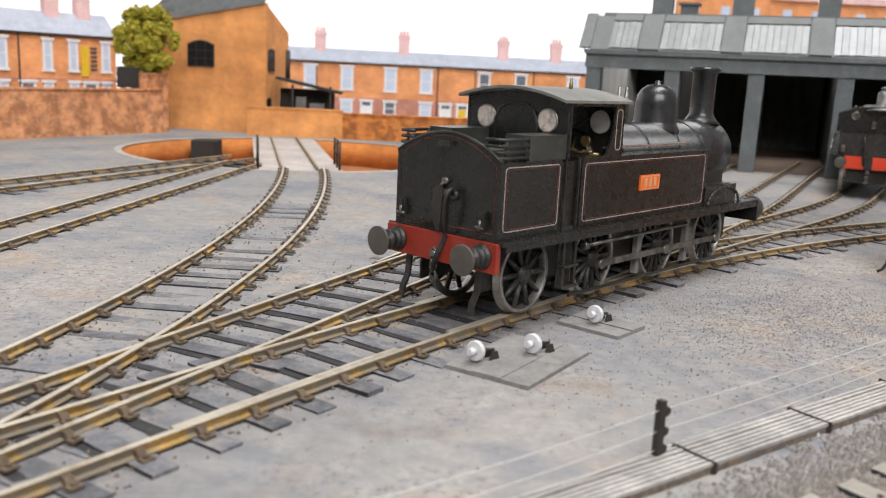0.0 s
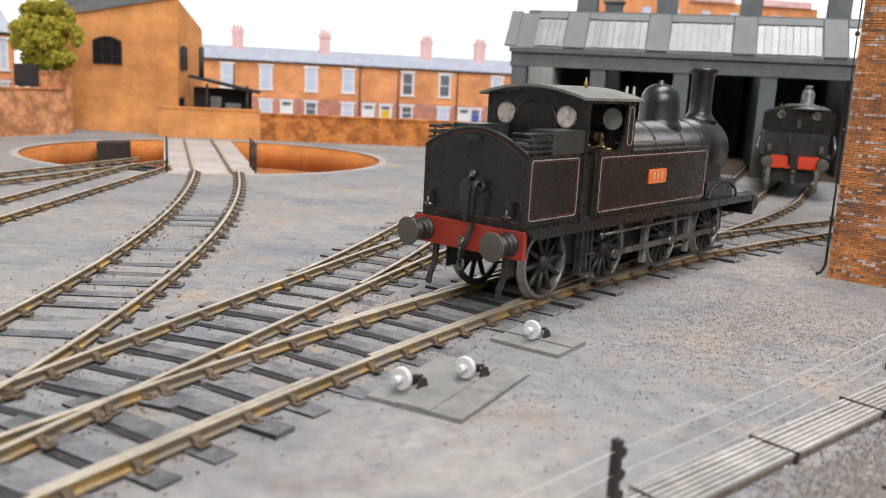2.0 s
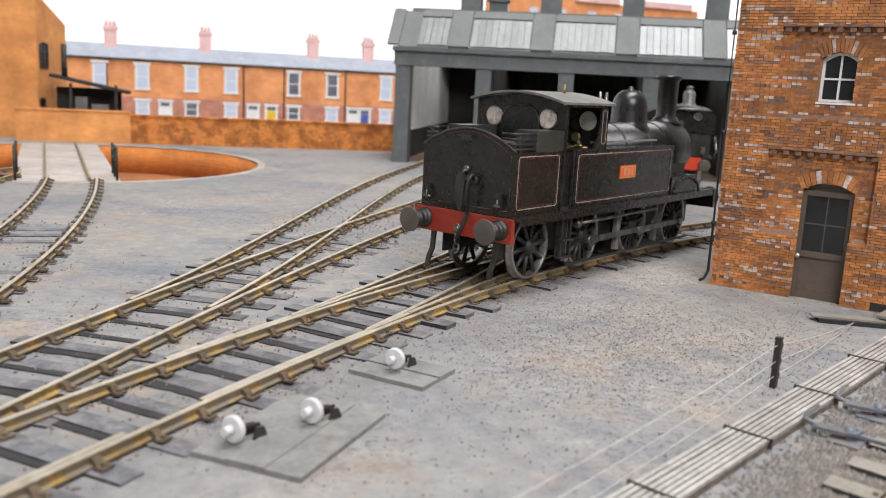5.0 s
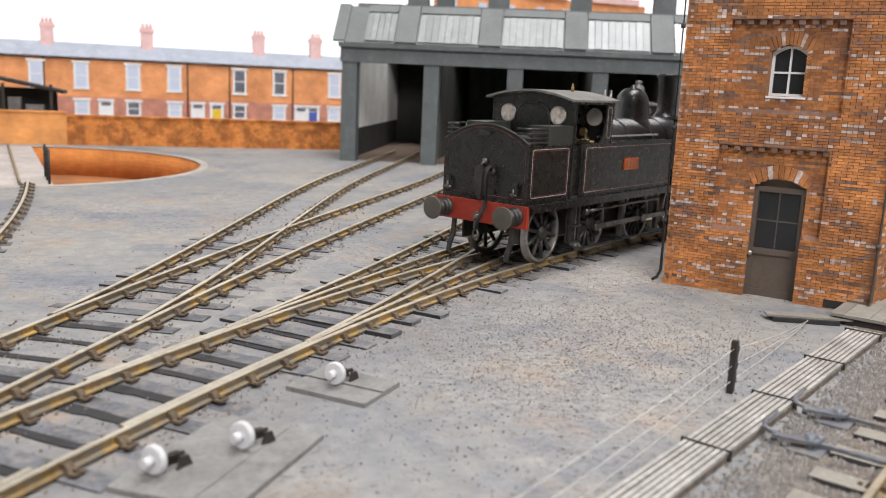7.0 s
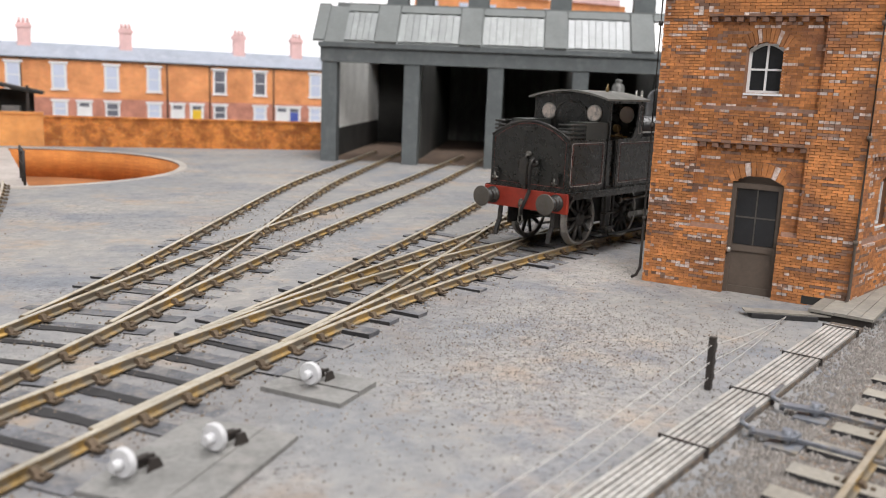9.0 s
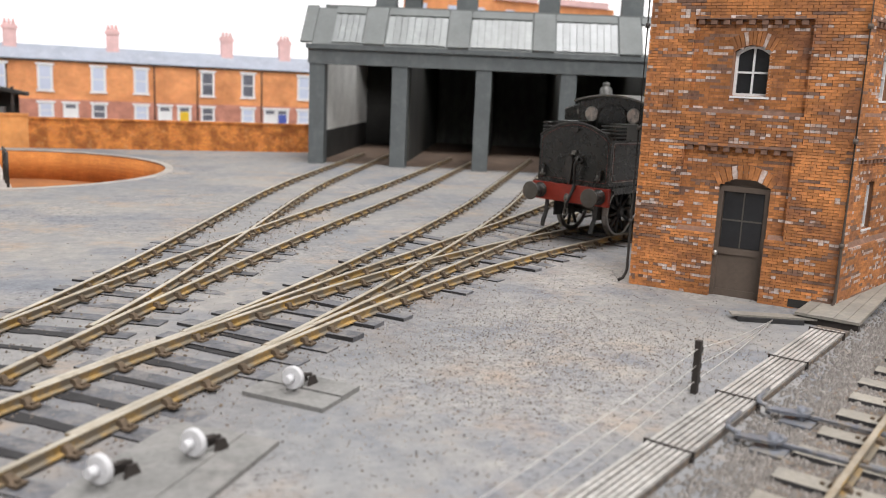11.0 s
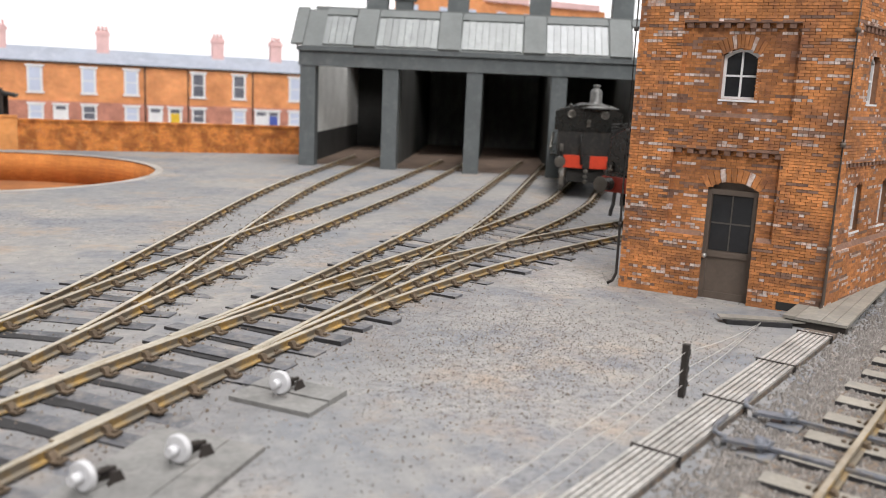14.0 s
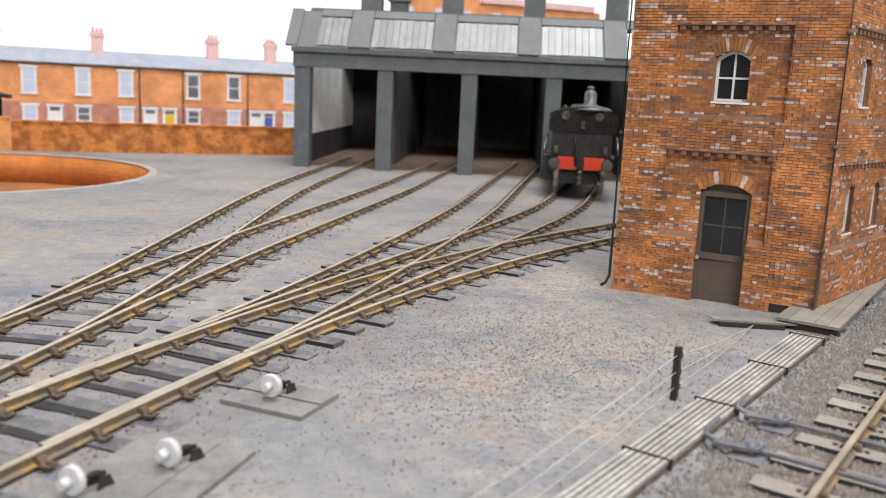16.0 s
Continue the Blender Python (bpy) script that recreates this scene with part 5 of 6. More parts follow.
    lathe(bm, (-1.13, 0, 2.28), (1, 0, 0), [(0, 0.66), (3.82, 0.66), (3.83, 0.70), (5.12, 0.70), (5.17, 0.66), (5.18, 0.55), (5.23, 0.50), (5.29, 0.25), (5.30, 0.02)], 48)
    part("boiler", bm, BOILER, e, "smooth black boiler and smokebox")
    for x in (-0.4, 0.55, 1.75, 2.65):
        bm = bmesh.new()
        lathe(bm, (x, 0, 2.28), (1, 0, 0), [(0, 0.665), (0.0, 0.678), (0.06, 0.678), (0.06, 0.665)], 48)
        part("boiler_band", bm, BOILER, e)
    part("smokebox_saddle", boxes((2.75, 3.85, -0.62, 0.62, FP, 2.2), bev=0.05), BLACK_MATT, e)
    bm = bmesh.new()
    lathe(bm, (1.8, 0, 2.68), (0, 0, 1), [(0.02, 0.50), (0.16, 0.485), (0.21, 0.45), (0.28, 0.425), (0.62, 0.415), (0.78, 0.385), (0.90, 0.31), (0.98, 0.2), (1.01, 0.06), (1.07, 0.05), (1.08, 0.01)], 36)
    part("dome", bm, BOILER, e, "polished black dome")
    bm = bmesh.new()
    lathe(bm, (3.80, 0, 2.90), (0, 0, 1), [(0, 0.42), (0.08, 0.33), (0.16, 0.275), (0.22, 0.25), (1.06, 0.255), (1.10, 0.32), (1.16, 0.33), (1.19, 0.30), (1.19, 0.23), (0.9, 0.2)], 32)
    part("chimney", bm, BOILER, e, "black tapered chimney")
    bm = bmesh.new()
    lathe(bm, (0.5, 0.08, 2.86), (0, 0, 1), [(0, 0.07), (0.42, 0.06), (0.44, 0.08), (0.54, 0.08), (0.56, 0.04), (0.74, 0.03)], 12)
    lathe(bm, (0.5, -0.08, 2.86), (0, 0, 1), [(0, 0.07), (0.42, 0.06), (0.44, 0.08), (0.54, 0.08), (0.56, 0.04), (0.74, 0.03)], 12)
    part("safety_valve", bm, STEEL, e, "dull steel safety valves")
    bm = bmesh.new()
    lathe(bm, (-1.75, -0.35, 3.47), (0, 0, 1), [(0, 0.04), (0.16, 0.035), (0.18, 0.02), (0.24, 0.02)], 10)
    part("whistle", bm, BRASS, e, "small brass whistle")
    # cab fittings
    bm = bmesh.new()
    lathe(bm, (-1.19, 0, 2.25), (-1, 0, 0), [(0, 0.6), (0.08, 0.6), (0.1, 0.4)], 24)
    part("backhead", bm, BLACK_MATT, e, "black boiler backhead in the cab")
    bm = bmesh.new()
    for y in (-0.62, -0.3, 0.0, 0.3, 0.6):
        path_tube(bm, [(-1.32, y, 2.2), (-1.5, y, 2.48), (-1.34, y * 0.8, 2.72)], 0.022, 6)
        tube(bm, (-1.5, y - 0.09, 2.5), (-1.5, y + 0.09, 2.5), 0.035, seg=8)
    for y in (-0.45, 0.2):
        lathe(bm, (-1.3, y, 2.66), (-1, 0, 0), [(0, 0.10), (0.05, 0.10), (0.055, 0.08)], 14)
    tube(bm, (-1.34, -0.75, 2.46), (-1.34, 0.75, 2.46), 0.03, seg=8)
    part("cab_pipework", bm, BRASS, e, "brass pipes, valves and gauges in the cab")
    part("cab_floor", boxes((-2.83, -1.13, -1.0, 1.02, FP, FP + 0.05)), SOOT_SHADE, e)
    # rear fittings: brake pipe, lamp irons, coupling
    bm = bmesh.new()
    path_tube(bm, [(-4.37, -0.20, 1.90), (-4.46, -0.20, 2.0), (-4.55, -0.20, 1.98), (-4.58, -0.20, 1.80), (-4.54, -0.18, 1.45), (-4.50, -0.16, 1.28), (-4.58, -0.13, 1.08), (-4.62, -0.06, 0.86), (-4.56, 0.0, 0.74)], 0.042, 10)
    lathe(bm, (-4.36, -0.20, 1.9), (-1, 0, 0), [(0, 0.08), (0.05, 0.08), (0.06, 0.05)], 12)
    part("vacuum_pipe", bm, BLACK_MATT, e, "black hose standing at the bunker back")
    bm = bmesh.new()
    path_tube(bm, [(-4.40, 0.06, 1.25), (-4.42, 0.12, 1.5), (-4.42, 0.16, 1.75), (-4.42, 0.10, 1.98), (-4.40, -0.02, 2.10)], 0.03, 8)
    lathe(bm, (-4.36, -0.02, 2.10), (-1, 0, 0), [(0, 0.06), (0.06, 0.06), (0.07, 0.03)], 10)
    part("steam_pipe", bm, STEEL, e, "curved oily steel pipe")
    bm = bmesh.new()
    for y0, z0 in ((-0.78, 1.5), (0.86, 1.5)):
        tube(bm, (-4.36, y0, z0), (-4.46, y0, z0), 0.035, seg=8)
        tube(bm, (-4.44, y0, z0 - 0.06), (-4.44, y0, z0 + 0.12), 0.03, seg=8)
        tube(bm, (-4.44, y0 - 0.08, z0), (-4.44, y0 + 0.08, z0), 0.025, seg=8)
    part("washout_plug", bm, STEEL, e)
    bm = bmesh.new()
    prism(bm, [(0.02, 1.3), (0.20, 1.5), (0.18, 1.95), (0.05, 2.05), (-0.02, 1.9)], -4.45, -4.37, "x")
    part("lamp_bracket", bm, BLACK_MATT, e)
    part("lamp_iron", boxes((-4.42, -4.36, -0.84, -0.72, 1.5, 1.62), (-4.46, -4.42, -0.86, -0.76, 1.5, 1.72), (-4.42, -4.36, 0.80, 0.92, 1.5, 1.62), (-4.46, -4.42, 0.82, 0.9, 1.5, 1.72), (-4.44, -4.36, -0.12, 0.12, 2.62, 2.7)), BLACK_MATT, e)
    bm = bmesh.new()
    for k in range(3):
        z = 0.98 - 0.17 * k
        for i in range(10):
            a0, a1 = i * math.tau / 10, (i + 1) * math.tau / 10
            p = lambda a: (-4.56 + (0.06 * math.cos(a) if k % 2 else 0), (0 if k % 2 else 0.06 * math.cos(a)), z + 0.10 * math.sin(a))
            tube(bm, p(a0), p(a1), 0.022, seg=5)
    tube(bm, (-4.46, 0, 1.0), (-4.6, 0, 1.0), 0.05, seg=8)
    part("coupling", bm, STEEL, e, "steel screw coupling")
    for x, r, n in ((-3.25, 0.63, 10), (-1.3, 0.66, 14), (0.95, 0.66, 14), (3.1, 0.66, 14)):
        bm = bmesh.new()
        tube(bm, (x, -0.7, r), (x, 0.7, r), 0.09, seg=10)
        part("axle", bm, STEEL, e)
        for y in (-0.70, 0.70):
            wheel(e, x, y, r, n)
    part("ashpan", boxes((-0.9, 0.5, -0.5, 0.5, 0.35, 1.2), bev=0.03), PLANK, e)
    return e


def build_second_loco():
    e = thing("tender_locomotive", (0, 0, 0), "black steam locomotive with bright red beam before the shed", "locomotive")
    FP = 1.3
    part("frames", boxes((0.1, 6, -0.62, 0.62, 0.4, FP)), SOOT_SHADE, e)
    part("footplate", boxes((0.0, 7, -1.2, 1.2, FP - 0.05, FP)), BLACK, e)
    for y0, y1 in ((-0.76, -0.12), (0.12, 0.76)):
        part("buffer_beam", boxes((-0.08, 0.02, y0, y1, 0.88, FP), bev=0.01), BRIGHT_RED, e, "bright red buffer beam")
    part("beam_plate", boxes((-0.085, 0.02, -0.12, 0.12, 0.86, FP), bev=0.01), BLACK_MATT, e)
    for y in (-0.87, 0.87):
        buffer_part(e, -0.05, y, 1.08, -1, 0.18)
    bm = bmesh.new()
    prism(bm, round_poly(1.0, FP, 2.15, 0.02), 0.05, 1.6, "x")
    part("lower_body", bm, BLACK_MATT, e)
    bm = bmesh.new()
    prism(bm, round_poly(1.12, 2.12, 2.72, 0.26), 0.0, 2.4, "x")
    part("upper_body", bm, BLACK, e)
    for y in (-0.52, 0.58):
        bm = bmesh.new()
        lathe(bm, (0.0, y, 2.66), (-1, 0, 0), [(0, 0.10), (0.0, 0.14), (0.03, 0.14), (0.035, 0.11), (0.01, 0.10)], 20)
        part("round_window", bm, STEEL, e, "pale round window")
    bm = bmesh.new()
    lathe(bm, (0.6, -0.2, 2.86), (0, 0, 1), [(0, 0.82), (0.10, 0.58), (0.16, 0.26), (0.24, 0.2), (0.52, 0.21), (0.62, 0.17), (0.68, 0.08), (0.72, 0.12), (0.78, 0.12), (0.8, 0.05)], 28)
    part("dome", bm, mat("dusty_metal", (0.16, 0.16, 0.155), 0.4, 0.3, 0.3, 3, 12, 0.1, 0.004), e, "dusty grey dome and casing")
    bm = bmesh.new()
    for y, z in ((-0.62, 2.92), (0.62, 2.95)):
        lathe(bm, (0.2, y, z - 0.2), (0, 0, 1), [(0, 0.07), (0.2, 0.06), (0.26, 0.03)], 10)
    part("fittings", bm, BLACK_MATT, e)
    bm = bmesh.new()
    path_tube(bm, [(-0.02, 0.16, 2.0), (-0.12, 0.2, 1.95), (-0.12, 0.2, 1.5), (-0.1, 0.14, 1.0)], 0.05, 8)
    part("vacuum_pipe", bm, BLACK_MATT, e)
    part("lamp_iron", boxes((-0.06, 0.05, -0.85, -0.72, 1.42, 1.68), (-0.06, 0.05, 0.78, 0.9, 1.42, 1.66), (-0.08, 0.0, -0.06, 0.06, 2.25, 2.5)), STEEL, e)
    for y in (-1.15, 1.15):
        bm = bmesh.new()
        path_tube(bm, [(0.1, y, 1.3), (0.0, y + 0.06 * (1 if y > 0 else -1), 1.55), (0.3, y, 2.0)], 0.05, 6)
        part("handrail", bm, STEEL, e)
    bm = bmesh.new()
    for k in range(3):
        lathe(bm, (-0.15, 0, 0.78 - 0.17 * k), (-1, 0, 0), [(0, 0.07), (0.04, 0.08), (0.08, 0.05)], 10)
    part("coupling", bm, STEEL, e)
    for x, r in ((0.9, 0.5), (3.0, 0.66), (5.2, 0.66)):
        for y in (-0.77, 0.77):
            wheel(e, x, y, r, 10)
    bm = bmesh.new()
    lathe(bm, (1.6, 0, 2.3), (1, 0, 0), [(0, 0.7), (5.0, 0.7), (5.05, 0.5)], 32)
    part("boiler", bm, BOILER, e)
    return e


# ---- yard furniture ----
def build_point_lever(x, y, h):
    t = thing("point_lever", (x, y, 0.05, 0, 0, h), "ground point lever with a white round weight", "point lever", "white point levers", size=0.945)
    bm = bmesh.new()
    for dy in (-0.12, 0.03):
        prism(bm, [(0.0, 0.16), (0.0, 0.36), (0.13, 0.30), (0.14, 0.2)], dy, dy + 0.025, "y")
    part("stand", bm, IRON, t, "dark iron stand")
    bm = bmesh.new()
    tube(bm, (0.3, -0.04, 0.13), (-0.05, -0.04, 0.17), 0.025, seg=8)
    part("lever_arm", bm, IRON, t)
    axis = Vector((-1, -0.1, 0.05)).normalized()
    o = Vector((-0.02, -0.04, 0.175))
    bm = bmesh.new()
    for a, b, r0, r1 in ((0.0, 0.05, 0.145, 0.145), (0.05, 0.062, 0.145, 0.13), (0.0621, 0.17, 0.056, 0.048)):
        tube(bm, o + axis * a, o + axis * b, r0, r1, 24)
    part("weight", bm, LEVER_WHITE, t, "white round weight")


def board(x, y, h, l, w, z=0.055, label="grey painted boards beside the track", n=1):
    t = thing("boarding", (x, y, 0), label, "boards", "boards over the point rods")
    t.matrix_basis = place(x, y, 0, 0, 0, h)
    for i in range(n):
        part("plank", boxes((0, l, w * i / n + 0.012, w * (i + 1) / n - 0.012, 0.0, z + 0.012 * (i % 2)), bev=0.008), PLANK, t)
    return t


ROD_A, ROD_B = Vector((2.34, 7.85, 0)), Vector((10.92, 14.04, 0))


def build_rodding():
    d = (ROD_B - ROD_A)
    h = math.degrees(math.atan2(d.y, d.x))
    L = d.length
    t = thing("point_rodding", (ROD_A.x, ROD_A.y, 0), "run of silver point rods on low stools", "rodding")
    t.matrix_basis = place(ROD_A.x, ROD_A.y, 0, 0, 0, h)
    rnd = random.Random(6)
    for i in range(7):
        y = -0.21 + 0.07 * i
        part("rod", boxes((-2.5, L, y - 0.022, y + 0.022, 0.075, 0.105 + rnd.uniform(-0.006, 0.006))), ROD, t)
    x = 0.35
    while x < L:
        part("stool", boxes((x - 0.04, x + 0.04, -0.26, 0.26, 0.0, 0.07), (x - 0.013, x + 0.013, -0.27, 0.27, 0.108, 0.120), (x - 0.016, x + 0.016, -0.27, -0.25, 0.0, 0.125), (x - 0.016, x + 0.016, 0.25, 0.27, 0.0, 0.125)), IRON, t)
        x += 2.02
    part("bed", boxes((-2.5, L + 0.3, -0.24, 0.24, 0.004, 0.068), bev=0.015), CINDER_SHADE, t, "brown grime under the rods")


def build_signal_post(x, y, turn):
    t = thing("wire_post", (x, y, 0, 0, 0, turn), "short dark post with pulleys for signal wires", "post", "signal wire posts", size=0.945)
    part("stake", boxes((-0.04, 0.04, -0.04, 0.04, 0, 0.72), bev=0.008), IRON, t)
    for z in (0.16, 0.36, 0.58):
        bm = bmesh.new()
        tube(bm, (0.085, -0.022, z), (0.085, 0.022, z), 0.052, seg=14)
        part("pulley", bm, IRON, t)
    return t


def build_wires(posts):
    """Three wires run through the pulleys of the posts and drop to the boards at the end."""
    for z in (0.16, 0.36, 0.58):
        bm = bmesh.new()
        pts = []
        for (ax, ay), (bx, by) in zip(posts, posts[1:]):
            for i in range(8):
                k = i / 8
                drop = k * (z - 0.06) if (bx, by) == posts[-1] else 0.0
                pts.append((ax + (bx - ax) * k, ay + (by - ay) * k, max(0.03, z - drop - 0.05 * math.sin(math.pi * k))))
        pts.append((*posts[-1], 0.06))
        path_tube(bm, pts, 0.0042, 5)
        tagged(part("signal_wire", bm, WIRE), "thin pale signal wire strung along the posts", "wire", "signal wires")


def build_crossing():
    h = 37.9
    t = thing("board_crossing", (11.13, 14.4, 0), "grey timber boards across the point rods", "boards")
    t.matrix_basis = place(11.13, 14.40, 0, 0, 0, h)
    for i in range(5):
        part("plank", boxes((0.1, 6.5, -0.50 + 0.2 * i, -0.50 + 0.2 * i + 0.194, 0.13, 0.175 + 0.004 * (i % 3)), bev=0.006), LIGHT_PLANK, t)
    for x in (0.15, 3.0, 6.1):
        part("bearer", boxes((x, x + 0.2, -0.48, 0.46, 0.0, 0.13)), IRON, t)
    t = thing("trap_boards", (9.6, 15.6, 0), "raised grey board over a block painted as shade", "boards")
    t.matrix_basis = place(9.83, 15.10, 0, 0, 0, -21.4)
    part("plank", boxes((0.05, 1.7, 0.02, 0.26, 0.075, 0.105), bev=0.008), LIGHT_PLANK, t)
    # Dark block stands in for the shade under the raised board.
    part("under_board_shade", boxes((0.14, 1.2, -0.05, 0.24, 0.004, 0.075)), SHADE_DARK, t)


def build_near_track():
    """The track nearest the camera, with ballast between its sleepers."""
    a, b = Vector((7.41, 9.58, 0)), Vector((9.856, 11.377, 0))
    d = (b - a).normalized()
    h = math.atan2(d.y, d.x)
    nx = Vector((d.y, -d.x, 0))
    t = thing("railway_track", (0, 0, 0), "near ballasted track with yellow-brown rusty rails", "railway track", "tracks of the yard")
    mid = a + nx * GAUGE / 2
    t.matrix_basis = place(mid.x, mid.y, 0, 0, 0, math.degrees(h))
    for y in (-GAUGE / 2, GAUGE / 2):
        bm = bmesh.new()
        prism(bm, [(y + p, HEAD - 0.125 + q) for p, q in RAIL_SHAPE], -9, 12, "x")
        for f in bm.faces:
            f.material_index = 1 if abs(f.calc_center_median().z - HEAD) < 0.003 else 0
        part("rail", bm, [RAIL_SIDE, RAIL_TOP], t)
    rnd = random.Random(2)
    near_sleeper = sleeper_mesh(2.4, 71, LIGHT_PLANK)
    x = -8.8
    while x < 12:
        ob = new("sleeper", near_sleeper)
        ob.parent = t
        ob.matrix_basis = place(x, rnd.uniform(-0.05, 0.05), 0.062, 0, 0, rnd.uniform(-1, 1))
        for y in (-GAUGE / 2, GAUGE / 2):
            c = new("chair", CHAIR_MESH)
            c.parent = t
            c.matrix_basis = place(x, y, 0.03)
        x += rnd.uniform(0.66, 0.76)
    # Dark sheet beneath the stones paints the shade in their gaps.
    part("ballast_shade", boxes((-8, 11, -1.7, 1.42, 0.003, 0.007)), CINDER_SHADE, t, "dark sheet painted as shade between the ballast stones")
    # rods that cross to the lever run, each on its bell crank
    for x in (0.2, 1.25):
        bm = boxes((x, x + 0.05, -1.2, 1.42, 0.065, 0.10), (x + 0.10, x + 0.135, -1.2, 1.05, 0.06, 0.085), bev=0.006)
        part("cross_rod", bm, CRANK, t, "blue-grey point rod")
        bm = bmesh.new()
        prism(bm, [(x - 0.08, 1.36), (x + 0.12, 1.34), (x + 0.16, 1.44), (x + 0.02, 1.50), (x - 0.10, 1.82), (x - 0.20, 1.80), (x - 0.14, 1.48)], 0.10, 0.135, "z")
        bevel(bm, 0.006)
        tube(bm, (x - 0.04, 1.45, 0.0), (x - 0.04, 1.45, 0.20), 0.05, seg=12)
        tube(bm, (x + 0.05, 1.38, 0.06), (x + 0.05, 1.38, 0.17), 0.03, seg=10)
        tube(bm, (x - 0.15, 1.78, 0.06), (x - 0.15, 1.78, 0.17), 0.03, seg=10)
        path_tube(bm, [(x - 0.15, 1.78, 0.14), (x - 0.05, 1.92, 0.14), (x + 0.15, 1.98, 0.12), (x + 0.6, 2.0, 0.10)], 0.028, 8)
        part("crank", bm, CRANK, t, "blue-grey steel bell crank")
        part("crank_plate", boxes((x - 0.26, x + 0.2, 1.28, 1.62, 0.0, 0.045), bev=0.008), CRANK, t)
    verts, faces = [], []
    for _ in range(23000):
        x, y = rnd.uniform(-8, 11), rnd.choice((rnd.uniform(-1.75, 1.45), rnd.uniform(-1.75, 1.45), rnd.gauss(1.5, 0.22)))
        p = mid + d * x - nx * y * 1.0
        stone(verts, faces, rnd, p.x, p.y, 0.014 + 0.042 * rnd.random() ** 1.6, 0.008)
    stuff("ballast", verts, faces, "loose grey ballast stones between the near sleepers", BALLAST)


def stone(verts, faces, rnd, x, y, r, z=0.0):
    k = len(verts)
    for dx, dy, dz in ((1, 0, 0), (-0.4, 0.9, 0), (-0.5, -0.8, 0), (0.1, 0.0, 0.9), (0.1, 0, -0.5)):
        j = rnd.uniform(0.65, 1.2)
        verts.append((S * (x + r * dx * j), S * (y + r * dy * j), S * (z + r * dz * j)))
    for f in ((0, 1, 3), (1, 2, 3), (2, 0, 3), (1, 0, 4), (2, 1, 4), (0, 2, 4)):
        faces.append(tuple(k + i for i in f))


def stuff(name, verts, faces, label, material=None):
    me = bpy.data.meshes.new(name)
    me.from_pydata(verts, [], faces)
    me.materials.append(material or STONE)
    tagged(new(name, me), label, "gravel", kind="stuff")


def build_gravel():
    rnd = random.Random(21)
    verts, faces = [], []
    for cx, cy, sx, sy, n in ((6.7, 14.6, 1.8, 1.4, 9000), (4.6, 12.6, 2.0, 1.6, 5000), (-6.0, 16, 2.5, 4.0, 1500), (1.5, 17.5, 2.5, 3.5, 1800), (-2.5, 8.5, 2.5, 2.0, 1200), (8, 19.5, 3, 1.2, 1500)):
        for _ in range(n):
            x, y = rnd.gauss(cx, sx), rnd.gauss(cy, sy)
            if y < 5:
                continue
            stone(verts, faces, rnd, x, y, 0.006 + 0.020 * rnd.random() ** 4, 0.003)
    stuff("gravel", verts, faces, "fine ash and grit scattered over the yard")


def build_cinders():
    rnd = random.Random(33)
    verts, faces = [], []
    for cx, cy, sx, sy, n in ((6.4, 14.0, 1.7, 1.4, 4200), (8.5, 17.6, 1.8, 1.0, 600), (4.2, 12.0, 1.2, 1.2, 500), (-6.5, 15.5, 2.0, 3.0, 500), (2.2, 10.2, 1.0, 0.8, 250), (0.5, 12.5, 0.6, 0.6, 160), (-2.0, 16.5, 1.5, 2.5, 350)):
        for _ in range(n):
            stone(verts, faces, rnd, rnd.gauss(cx, sx), rnd.gauss(cy, sy), 0.006 + 0.016 * rnd.random() ** 3, 0.003)
    stuff("cinders", verts, faces, "dark cinders scattered on the ash", CINDER_SHADE)


def build_grit():
    rnd = random.Random(44)
    verts, faces = [], []
    for name, u0, u1, n in (("main", 3, 30, 5200), ("road_two", 3, 26, 3800), ("table_road", 6, 24, 2200), ("road_four", 15, 28, 1500), ("road_one", 15, 26, 1300)):
        for _ in range(n):
            p, h = line_at(name, rnd.uniform(u0, u1))
            q = rnd.choice((rnd.uniform(-1.25, 1.25), rnd.gauss(GAUGE / 2, 0.14), rnd.gauss(-GAUGE / 2, 0.14)))
            stone(verts, faces, rnd, p.x - q * math.sin(h), p.y + q * math.cos(h), 0.010 + 0.026 * rnd.random() ** 3, 0.012)
    stuff("track_grit", verts, faces, "brown grit lying between and beside the rails", GRIT)


def build_room():
    k = 1 / S
    r = [("wall_south", (-0.95, 0.95, -1.3, -1.25, -0.85, 1.4)), ("wall_north_room", (-0.95, 0.95, 1.40, 1.45, -0.85, 1.4)), ("wall_west_room", (-1.0, -0.95, -1.3, 1.45, -0.85, 1.4)), ("wall_east_room", (0.95, 1.0, -1.3, 1.45, -0.85, 1.4)), ("ceiling", (-1.0, 1.0, -1.3, 1.45, 1.4, 1.45)), ("floor", (-1.0, 1.0, -1.3, 1.45, -0.9, -0.85))]
    for nm, q in r:
        tagged(part(nm, boxes(tuple(v * k for v in q)), ROOM), "plain pale plaster of the surrounding room", "room", kind="structure")


CHAIR_MESH = chair_mesh()
SHORT_SLEEPER = sleeper_mesh(1.95, 40)
SHADE_STRIPS = [shade_strip_mesh(60 + k) for k in range(4)]
SLEEPERS = [sleeper_mesh(2.3 + 0.25 * i, i) for i in range(12)]
build_room()
build_ground()
build_turntable()
build_backdrop()
build_walls()
build_house()
build_tree()
build_shed()
S *= 0.965  # the tank locomotive is of a small class
loco = build_tank_loco()
S = 1 / 76.2
second = build_second_loco()
second.matrix_basis = place(15.08, 30.9, HEAD, 0, 0, 65.7) @ Matrix.Scale(1.053, 4)
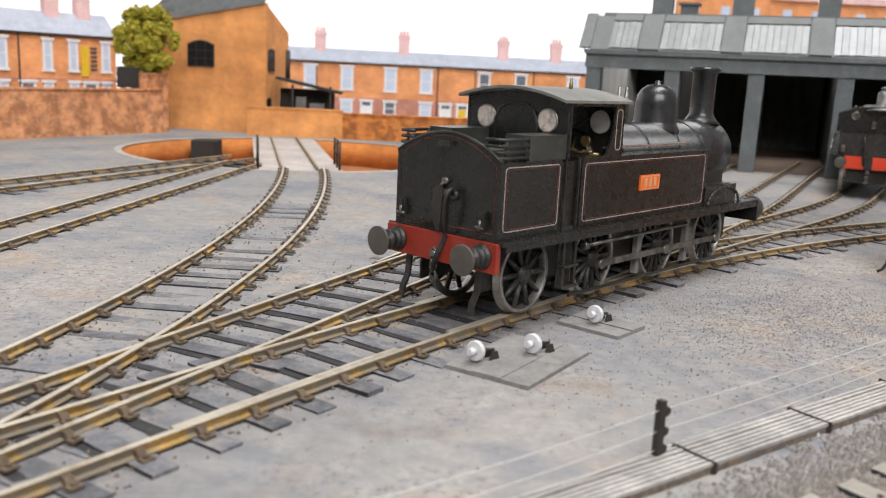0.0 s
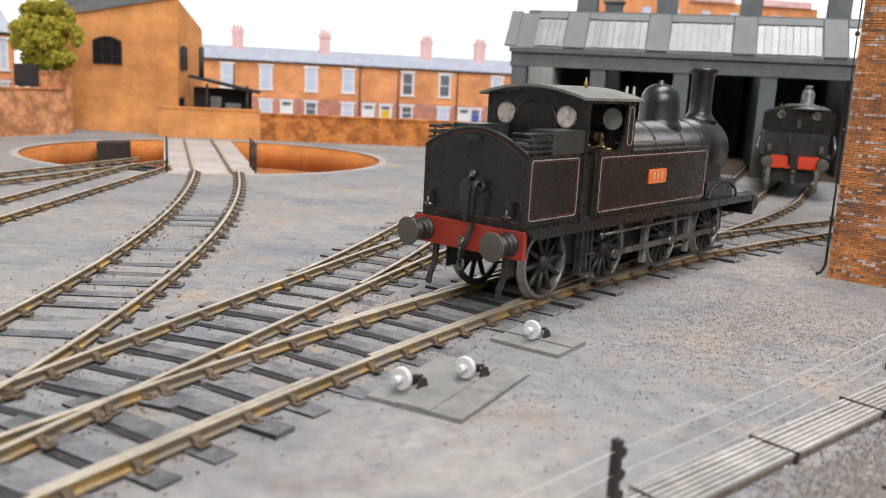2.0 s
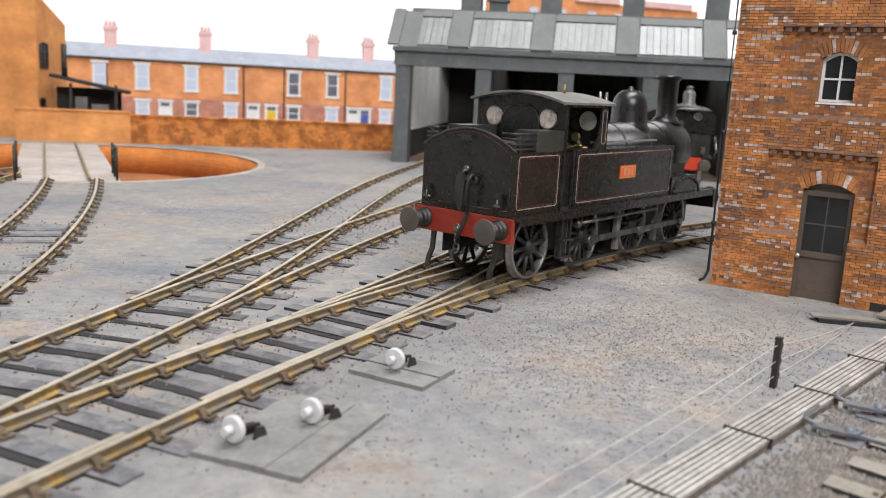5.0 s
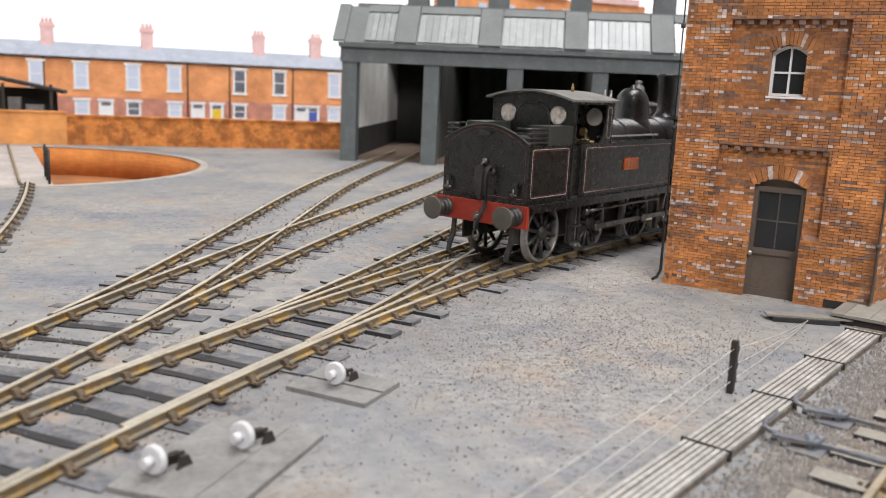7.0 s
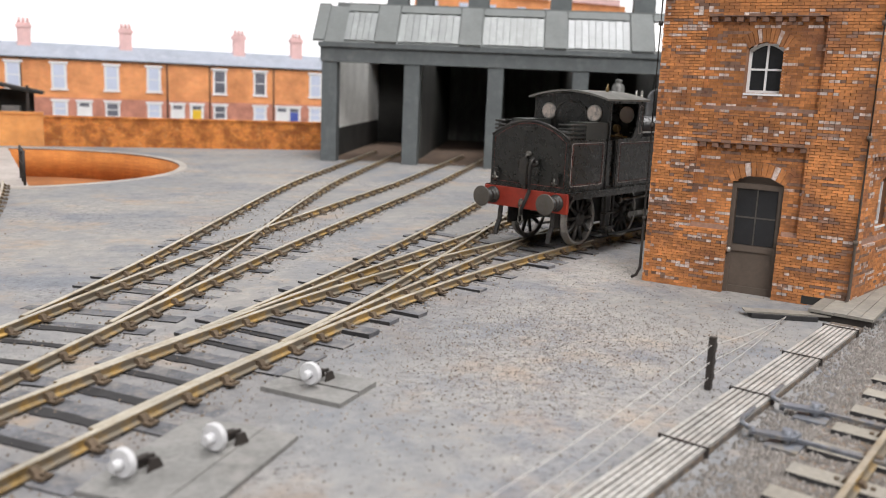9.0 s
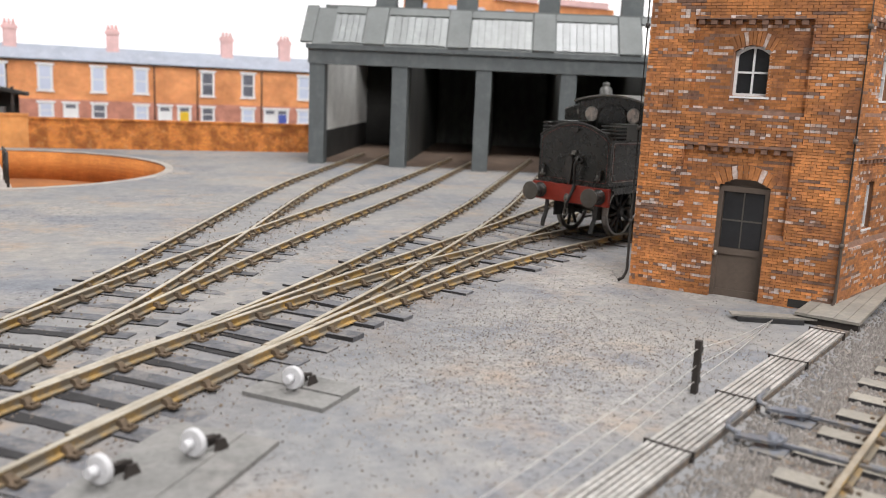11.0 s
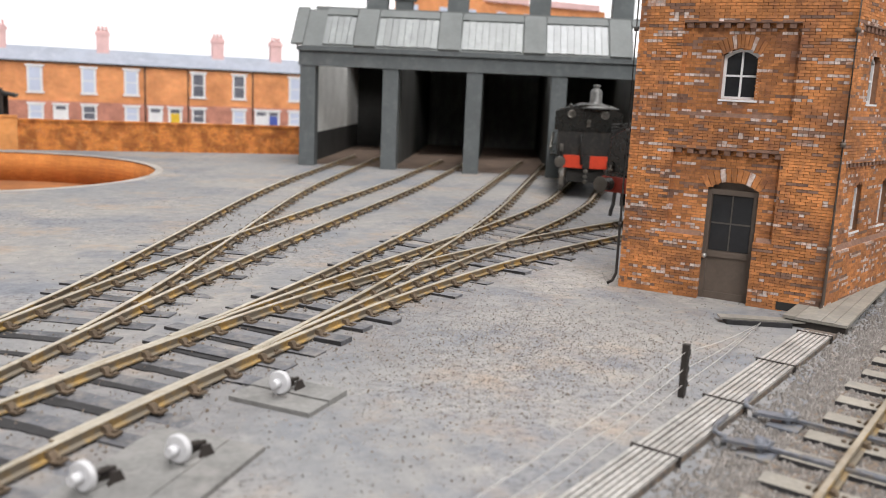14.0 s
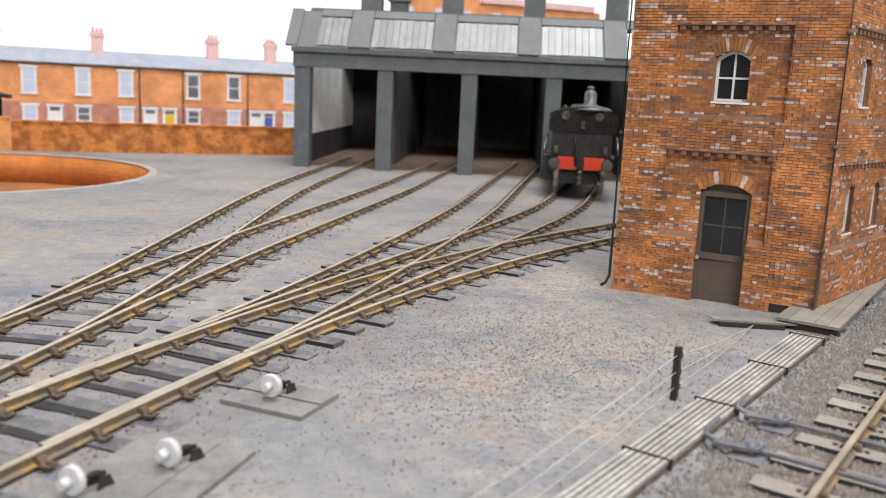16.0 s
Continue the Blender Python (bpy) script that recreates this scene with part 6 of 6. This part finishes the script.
for px, py, ph in ((0.51, 10.74, 42), (1.29, 11.17, 42), (2.40, 12.83, 44)):
    build_point_lever(px, py, ph)
board(0.12, 10.55, 56.9, 1.79, -1.19, n=3)
board(1.82, 12.86, -40.6, 1.08, 0.85, n=2)
build_rodding()
POSTS = [(-0.93, 5.56), (2.23, 8.0), (7.23, 12.04), (10.52, 14.86)]
for p in POSTS[1:3]:
    build_signal_post(*p, 37)
build_wires(POSTS)
build_crossing()
build_gravel()
build_cinders()
build_grit()
build_near_track()
main_track = build_track("main", "main yard track with rusty brown rails, set in ash", partner=("road_four", "road_three"))
build_blades(main_track)
build_track("road_two", "shed road with rusty rails and ash-covered sleepers", partner=("road_one",), lift=-0.003, sunk=0.012)
for nm, lift in (("road_four", 0.002), ("road_three", 0.004), ("road_one", 0.002)):
    build_track(nm, "branching shed road with rusty rails", lift=lift)
build_track("table_road", "curved turntable road with dark sleepers", lift=0.003, short=1, far=28, sunk=0.01)
build_track("stub_road", "stub track ending at the turntable pit", sleepers=False)
build_track("far_stub_road", "far stub track with yellow-brown rails", far=40)
build_tower()


# ---- movement ----
def motions():
    """The tank locomotive draws away along the main track; its wheels turn with it."""
    us = [i * 0.05 for i in range(0, 900)]
    pts = [line_at("main", u)[0] for u in us]
    run = [0.0]
    for a, b in zip(pts, pts[1:]):
        run.append(run[-1] + (b - a).length)

    def on_line(s):
        for i in range(len(run) - 1):
            if run[i + 1] >= s:
                k = (s - run[i]) / (run[i + 1] - run[i])
                return pts[i].lerp(pts[i + 1], k)
        return pts[-1] + (pts[-1] - pts[-2]).normalized() * (s - run[-1])
    # seconds and the distance of the trailing wheels along the track
    steps = [(0, 10.47), (3.5, 15.02), (7, 19.38), (11, 24.5), (16, 30.8)]
    rows = []
    t = 0.0
    while t <= 16.001:
        s = float(np.interp(t, [a for a, _ in steps], [b for _, b in steps]))
        a, b = on_line(s), on_line(s + 6.0)
        d = (b - a).normalized()
        c = a + d * 3.35
        rows.append((t, place(c.x, c.y, HEAD, 0, 0, math.degrees(math.atan2(d.y, d.x)))))
        t += 0.5
    walk(loco, rows)
    for w in [o for o in loco.children if o.name.split(".")[0] == "wheel"]:
        base = w.matrix_basis.translation.copy()
        r = base.z / S
        turns = []
        k = 0.0
        while k <= 16.001:
            s = float(np.interp(k, [a for a, _ in steps], [b for _, b in steps])) - steps[0][1]
            turns.append((k, Matrix.Translation(base) @ Matrix.Rotation(s / r, 4, "Y")))
            k += 0.25
        walk(w, turns)


motions()
